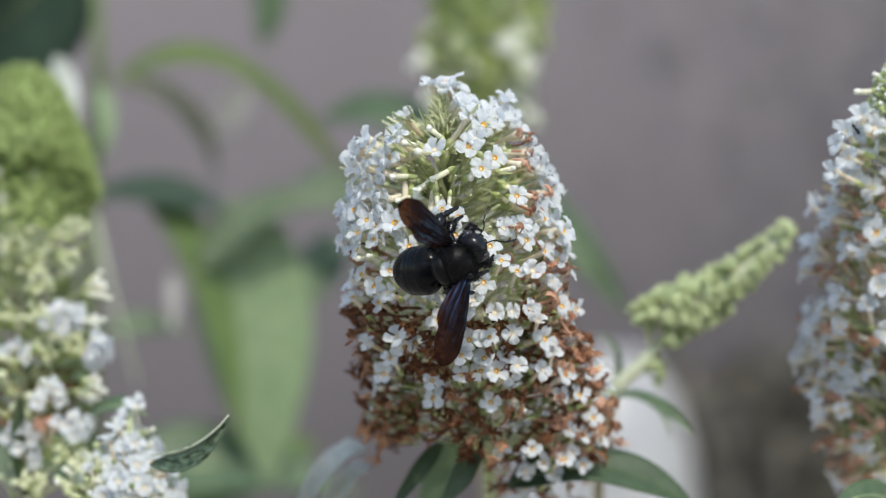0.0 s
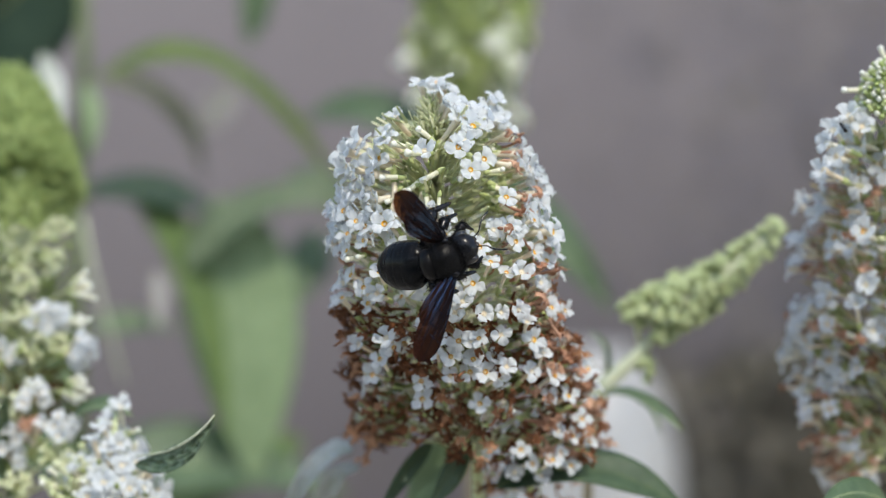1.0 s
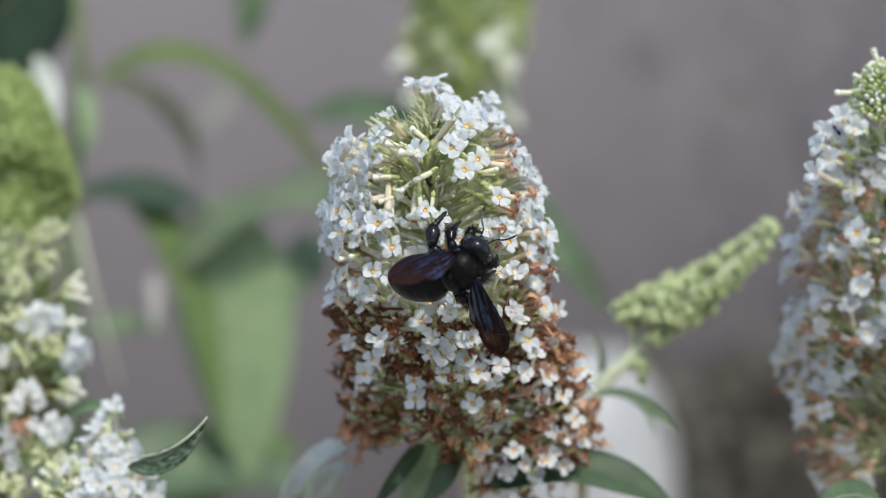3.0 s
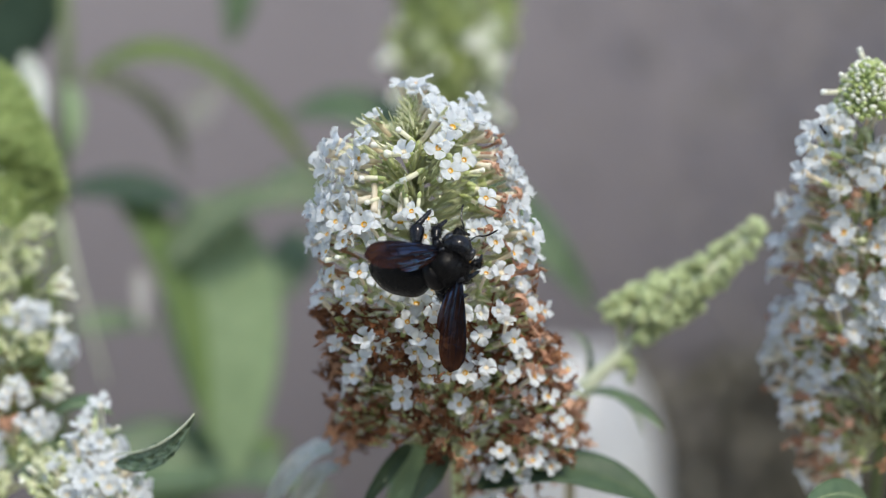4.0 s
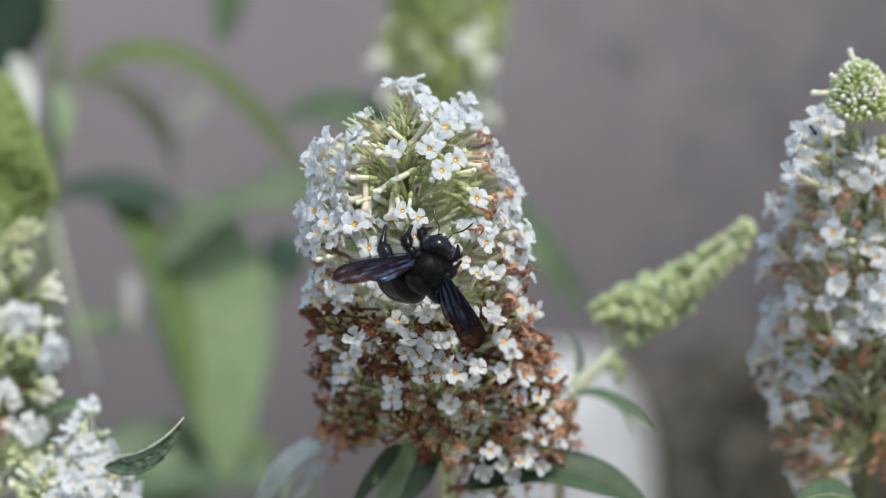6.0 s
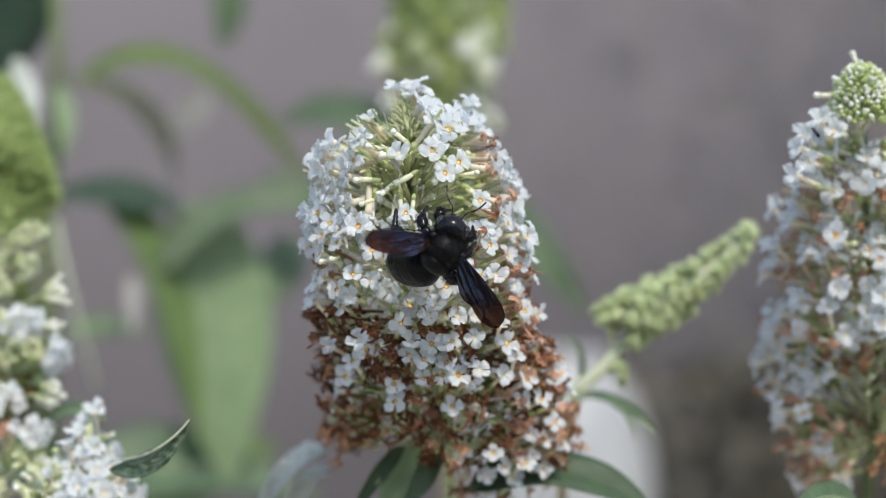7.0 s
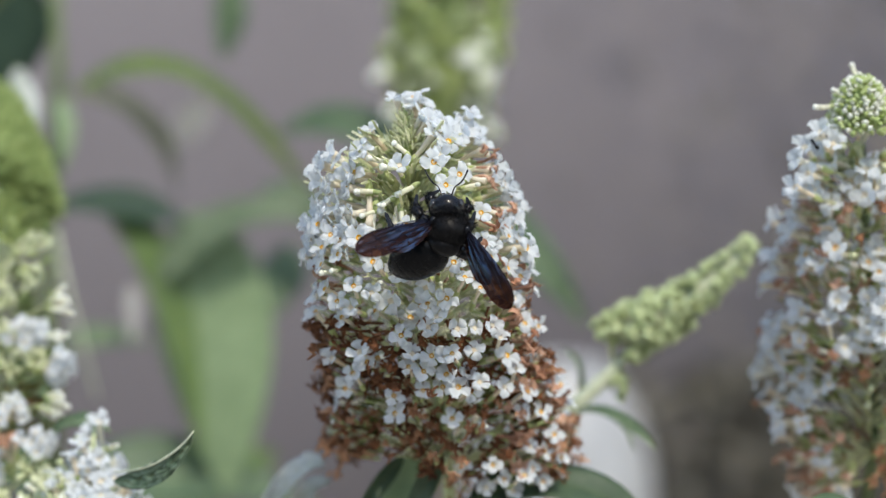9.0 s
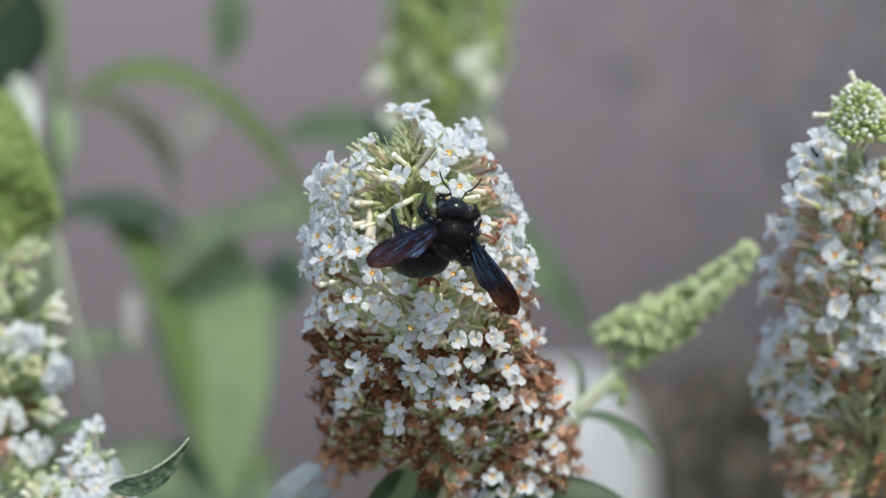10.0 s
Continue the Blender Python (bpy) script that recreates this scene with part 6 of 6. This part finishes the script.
    walk(WING_RIGHT, [
        (0, pose(0.0042, 0.0008, 0.0026, -5, -4, -42.3)),
        (0.5, pose(0.0042, 0.0008, 0.0026, -5, -4, -43.5)),
        (0.8, pose(0.0042, 0.0008, 0.0026, -5, -4, -42.3)),
        (1.2, pose(0.0042, 0.0008, 0.0026, 9, -4, -35.9)),
        (1.5, pose(0.0042, 0.0008, 0.0026, 30, -23, -33.1)),
        (1.7, pose(0.0042, 0.0008, 0.0026, 16, -9.2, -30.7)),
        (1.8, pose(0.0042, 0.0008, 0.0026, 9, -10.5, -27.5)),
        (1.9, pose(0.0042, 0.0008, 0.0026, 2, -4, -31.4)),
        (2, pose(0.0042, 0.0008, 0.0026, -5, -16.2, -25)),
        (2.1, pose(0.0042, 0.0008, 0.0026, 5.5, -11.9, -31.2)),
        (2.2, pose(0.0042, 0.0008, 0.0026, 16, -16.3, -37.8)),
        (2.3, pose(0.0042, 0.0008, 0.0026, 8, 23.3, -38)),
        (2.4, pose(0.0042, 0.0008, 0.0026, 8, 31.4, -26.7)),
        (2.5, pose(0.0042, 0.0008, 0.0026, 8, 36.2, -30.8)),
        (2.7, pose(0.0042, 0.0008, 0.0026, 8, 30.6, -15)),
        (3.8, pose(0.0042, 0.0008, 0.0026, 8, 16.7, -31.9)),
        (4, pose(0.0042, 0.0008, 0.0026, 8, 3.6, -38.3)),
        (4.2, pose(0.0042, 0.0008, 0.0026, 8, 3.6, -35.5)),
        (4.5, pose(0.0042, 0.0008, 0.0026, 8, 29.2, -21.9)),
        (5, pose(0.0042, 0.0008, 0.0026, 8, 27.7, -25.4)),
        (5.2, pose(0.0042, 0.0008, 0.0026, 8, 30.8, -29.4)),
        (5.4, pose(0.0042, 0.0008, 0.0026, 8, 36.4, -18.7)),
        (5.5, pose(0.0042, 0.0008, 0.0026, 8, 28.6, -21)),
        (5.7, pose(0.0042, 0.0008, 0.0026, 8, 29.3, -29.1)),
        (6.8, pose(0.0042, 0.0008, 0.0026, 8, 22.8, -27.1)),
        (6.9, pose(0.0042, 0.0008, 0.0026, 8, 26.3, -31.2)),
        (7, pose(0.0042, 0.0008, 0.0026, 8, 26.8, -24.5)),
        (7.2, pose(0.0042, 0.0008, 0.0026, 8, 33, -38.9)),
        (7.5, pose(0.0042, 0.0008, 0.0026, 8, 17, -42.5)),
        (7.8, pose(0.0042, 0.0008, 0.0026, 8, 13.3, -43.5)),
        (8, pose(0.0042, 0.0008, 0.0026, 30, -24.4, -31.2)),
        (8.3, pose(0.0042, 0.0008, 0.0026, 30, -16, -35.6)),
        (8.5, pose(0.0042, 0.0008, 0.0026, 30, -23.8, -35.6)),
        (8.7, pose(0.0042, 0.0008, 0.0026, 30, -20.7, -37.9)),
        (9, pose(0.0042, 0.0008, 0.0026, 30, -21.2, -45.8)),
        (9.3, pose(0.0042, 0.0008, 0.0026, 30, -14.2, -39)),
        (9.5, pose(0.0042, 0.0008, 0.0026, 30, -11.6, -43.7)),
        (10, pose(0.0042, 0.0008, 0.0026, 30, -19.1, -36.7)),
    ])
    walk(HEAD, [
        (0, pose(-0.00156, 0.00507, -0.0004, -14, 0, 13.7)),
        (0.5, pose(-0.00152, 0.00508, -0.0004, -14, 0, 13.3)),
        (0.8, pose(-0.00147, 0.00509, -0.0004, -14, 0, 12.9)),
        (1.2, pose(-0.00076, 0.00524, -0.0004, -14, 0, 6.6)),
        (1.5, pose(-0.00174, 0.00501, -0.0004, -14, 0, 15.3)),
        (1.7, pose(-0.00134, 0.00513, -0.0004, -14, 0, 11.8)),
        (1.8, pose(-0.00159, 0.00505, -0.0004, -14, 0, 14)),
        (1.9, pose(-0.00187, 0.00496, -0.0004, -14, 0, 16.5)),
        (2, pose(-0.00123, 0.00516, -0.0004, -14, 0, 10.7)),
        (2.1, pose(-0.00174, 0.00501, -0.0004, -14, 0, 15.3)),
        (2.2, pose(-0.00228, 0.00479, -0.0004, -14, 0, 20.3)),
        (2.3, pose(-0.00264, 0.00459, -0.0004, -14, 0, 23.9)),
        (2.4, pose(-0.00263, 0.0046, -0.0004, -14, 0, 23.8)),
        (2.5, pose(-0.00304, 0.00434, -0.0004, -14, 0, 28)),
        (2.7, pose(-0.00157, 0.00506, -0.0004, -14, 0, 13.8)),
        (3.8, pose(-0.00223, 0.00481, -0.0004, -14, 0, 19.9)),
        (4, pose(-0.00236, 0.00475, -0.0004, -14, 0, 21.1)),
        (4.2, pose(-0.00175, 0.005, -0.0004, -14, 0, 15.4)),
        (4.5, pose(-0.00236, 0.00475, -0.0004, -14, 0, 21.2)),
        (5, pose(-0.0023, 0.00477, -0.0004, -14, 0, 20.6)),
        (5.2, pose(-0.00155, 0.00507, -0.0004, -14, 0, 13.6)),
        (5.4, pose(-0.00136, 0.00512, -0.0004, -14, 0, 11.9)),
        (5.5, pose(-0.00097, 0.00521, -0.0004, -14, 0, 8.4)),
        (5.7, pose(-0.00116, 0.00517, -0.0004, -14, 0, 10.2)),
        (6.8, pose(-0.00138, 0.00512, -0.0004, -14, 0, 12.1)),
        (6.9, pose(-0.00172, 0.00501, -0.0004, -14, 0, 15.1)),
        (7, pose(-0.00152, 0.00508, -0.0004, -14, 0, 13.3)),
        (7.2, pose(-0.00208, 0.00488, -0.0004, -14, 0, 18.4)),
        (7.5, pose(-0.00146, 0.0051, -0.0004, -14, 0, 12.8)),
        (7.8, pose(-0.00202, 0.0049, -0.0004, -14, 0, 17.9)),
        (8, pose(-0.00137, 0.00512, -0.0004, -14, 0, 12)),
        (8.3, pose(-0.00072, 0.00525, -0.0004, -14, 0, 6.3)),
        (8.5, pose(-0.00148, 0.00509, -0.0004, -14, 0, 13)),
        (8.7, pose(-0.00159, 0.00506, -0.0004, -14, 0, 14)),
        (9, pose(-0.00179, 0.00499, -0.0004, -14, 0, 15.8)),
        (9.3, pose(-0.00099, 0.00521, -0.0004, -14, 0, 8.6)),
        (9.5, pose(-0.00121, 0.00516, -0.0004, -14, 0, 10.5)),
        (10, pose(-0.00157, 0.00506, -0.0004, -14, 0, 13.8)),
    ])
    # the legs feel for a hold as it turns
    walk(LEG_HIND, [
        (0.0, pose(-0.0032, -0.0028, -0.0032, 0, 0, -30)),
        (1.0, pose(-0.0032, -0.0028, -0.0032, 0, 0, -26)),
        (1.5, pose(-0.0032, -0.0028, -0.0032, 0, 0, 0)),
        (2.0, pose(-0.0032, -0.0028, -0.0032, 0, 12, 18)),
        (2.3, pose(-0.0032, -0.0028, -0.0032, 0, 10, 8)),
        (2.7, pose(-0.0032, -0.0028, -0.0032, 0, 0, -20)),
        (5.0, pose(-0.0032, -0.0028, -0.0032, 0, 0, -14)),
        (8.0, pose(-0.0032, -0.0028, -0.0032, 0, 0, 2)),
        (10.0, pose(-0.0032, -0.0028, -0.0032, 0, 0, 4)),
    ])
    walk(LEG_FORE, [
        (0.0, pose(-0.0028, 0.0032, -0.0028, 0, 0, 0)),
        (2.0, pose(-0.0028, 0.0032, -0.0028, 0, 0, 8)),
        (4.0, pose(-0.0028, 0.0032, -0.0028, 0, 0, -6)),
        (5.5, pose(-0.0028, 0.0032, -0.0028, 0, 0, 14)),
        (7.5, pose(-0.0028, 0.0032, -0.0028, 0, 0, 0)),
        (8.0, pose(-0.0028, 0.0032, -0.0028, 0, 0, 16)),
        (9.0, pose(-0.0028, 0.0032, -0.0028, 0, 0, 6)),
        (10.0, pose(-0.0028, 0.0032, -0.0028, 0, 0, 0)),
    ])
    # the shoots sway in the breeze
    walk(MAIN, [
        (0.0, pose(0.01200, 0.0000, 1.13445, 0, -0.00, 0)),
        (0.5, pose(0.01238, 0.0000, 1.13434, 0, 0.04, 0)),
        (1.0, pose(0.01216, 0.0000, 1.13403, 0, 0.07, 0)),
        (1.5, pose(0.01225, 0.0000, 1.13456, 0, 0.08, 0)),
        (2.0, pose(0.01239, 0.0000, 1.13415, 0, 0.28, 0)),
        (2.5, pose(0.01189, 0.0000, 1.13447, 0, 0.34, 0)),
        (4.0, pose(0.01186, 0.0000, 1.13394, 0, 0.15, 0)),
        (4.5, pose(0.01214, 0.0000, 1.13401, 0, 0.32, 0)),
        (5.0, pose(0.01179, 0.0000, 1.13366, 0, 0.49, 0)),
        (5.5, pose(0.01177, 0.0000, 1.13407, 0, 0.40, 0)),
        (7.0, pose(0.01157, 0.0000, 1.13427, 0, 0.48, 0)),
        (7.5, pose(0.01222, 0.0000, 1.13401, 0, 0.42, 0)),
        (8.0, pose(0.01148, 0.0000, 1.13398, 0, 0.66, 0)),
        (8.5, pose(0.01212, 0.0000, 1.13394, 0, 0.61, 0)),
        (9.0, pose(0.01120, 0.0000, 1.13438, 0, 0.70, 0)),
        (9.5, pose(0.01203, 0.0000, 1.13377, 0, 0.79, 0)),
        (10.0, pose(0.01142, 0.0000, 1.13356, 0, 0.77, 0)),
    ])
    walk(SPIKE, [
        (0.0, pose(0.04893, 0.0860, 1.15645, 0, 0.00, 0)),
        (0.5, pose(0.04967, 0.0860, 1.15672, 0, 0.00, 0)),
        (1.0, pose(0.04957, 0.0860, 1.15692, 0, 0.00, 0)),
        (1.5, pose(0.04975, 0.0860, 1.15715, 0, 0.00, 0)),
        (2.0, pose(0.04999, 0.0860, 1.15669, 0, 0.00, 0)),
        (2.5, pose(0.04958, 0.0860, 1.15701, 0, 0.00, 0)),
        (4.0, pose(0.04977, 0.0860, 1.15684, 0, 0.00, 0)),
        (4.5, pose(0.05032, 0.0860, 1.15703, 0, 0.00, 0)),
        (5.0, pose(0.04999, 0.0860, 1.15677, 0, 0.00, 0)),
        (5.5, pose(0.04971, 0.0860, 1.15694, 0, 0.00, 0)),
        (7.0, pose(0.04962, 0.0860, 1.15689, 0, 0.00, 0)),
        (7.5, pose(0.04992, 0.0860, 1.15641, 0, 0.00, 0)),
        (8.0, pose(0.04935, 0.0860, 1.15652, 0, 0.00, 0)),
        (8.5, pose(0.05006, 0.0860, 1.15645, 0, 0.00, 0)),
        (9.0, pose(0.04920, 0.0860, 1.15624, 0, 0.00, 0)),
        (9.5, pose(0.05032, 0.0860, 1.15596, 0, 0.00, 0)),
        (10.0, pose(0.04955, 0.0860, 1.15674, 0, 0.00, 0)),
    ])
    sway = [
        (0.0, pose(0.12235, 0.0120, 1.13282, 0, -0.00, 0)),
        (0.5, pose(0.12247, 0.0120, 1.13306, 0, 0.09, 0)),
        (1.0, pose(0.12232, 0.0120, 1.13311, 0, -0.01, 0)),
        (1.5, pose(0.12254, 0.0120, 1.13316, 0, -0.04, 0)),
        (2.0, pose(0.12213, 0.0120, 1.13306, 0, 0.38, 0)),
        (2.5, pose(0.12242, 0.0120, 1.13292, 0, 0.02, 0)),
        (4.0, pose(0.12283, 0.0120, 1.13287, 0, -0.38, 0)),
        (4.5, pose(0.12287, 0.0120, 1.13302, 0, -0.39, 0)),
        (5.0, pose(0.12236, 0.0120, 1.13302, 0, -0.09, 0)),
        (5.5, pose(0.12272, 0.0120, 1.13298, 0, -0.24, 0)),
        (7.0, pose(0.12228, 0.0120, 1.13296, 0, -0.09, 0)),
        (7.5, pose(0.12286, 0.0120, 1.13294, 0, -0.26, 0)),
        (8.0, pose(0.12221, 0.0120, 1.13316, 0, -0.29, 0)),
        (8.5, pose(0.12282, 0.0120, 1.13274, 0, -0.13, 0)),
        (9.0, pose(0.12196, 0.0120, 1.13308, 0, -0.16, 0)),
        (9.5, pose(0.12273, 0.0120, 1.13291, 0, -0.08, 0)),
        (10.0, pose(0.12209, 0.0120, 1.13312, 0, -0.09, 0)),
    ]
    walk(RIGHT, sway)
    seat = sway[0][1].inverted() @ pose(0.1032, -0.0062, 1.2298, 78, -38, -25)
    walk(ANT, [(t, m @ seat) for t, m in sway])
    walk(LEFT, [
        (0.0, pose(-0.11481, 0.0550, 1.12224, 0, 0.00, 0)),
        (0.5, pose(-0.11624, 0.0550, 1.12181, 0, 0.00, 0)),
        (1.0, pose(-0.11549, 0.0550, 1.12195, 0, 0.00, 0)),
        (1.5, pose(-0.11599, 0.0550, 1.12114, 0, 0.00, 0)),
        (2.0, pose(-0.11635, 0.0550, 1.12192, 0, 0.00, 0)),
        (2.5, pose(-0.11578, 0.0550, 1.12154, 0, 0.00, 0)),
        (4.0, pose(-0.11564, 0.0550, 1.12250, 0, 0.00, 0)),
        (4.5, pose(-0.11672, 0.0550, 1.12202, 0, 0.00, 0)),
        (5.0, pose(-0.11586, 0.0550, 1.12254, 0, 0.00, 0)),
        (5.5, pose(-0.11588, 0.0550, 1.12203, 0, 0.00, 0)),
        (7.0, pose(-0.11521, 0.0550, 1.12186, 0, 0.00, 0)),
        (7.5, pose(-0.11669, 0.0550, 1.12261, 0, 0.00, 0)),
        (8.0, pose(-0.11481, 0.0550, 1.12230, 0, 0.00, 0)),
        (8.5, pose(-0.11685, 0.0550, 1.12277, 0, 0.00, 0)),
        (9.0, pose(-0.11429, 0.0550, 1.12211, 0, 0.00, 0)),
        (9.5, pose(-0.11713, 0.0550, 1.12312, 0, 0.00, 0)),
        (10.0, pose(-0.11518, 0.0550, 1.12250, 0, 0.00, 0)),
    ])


motions()
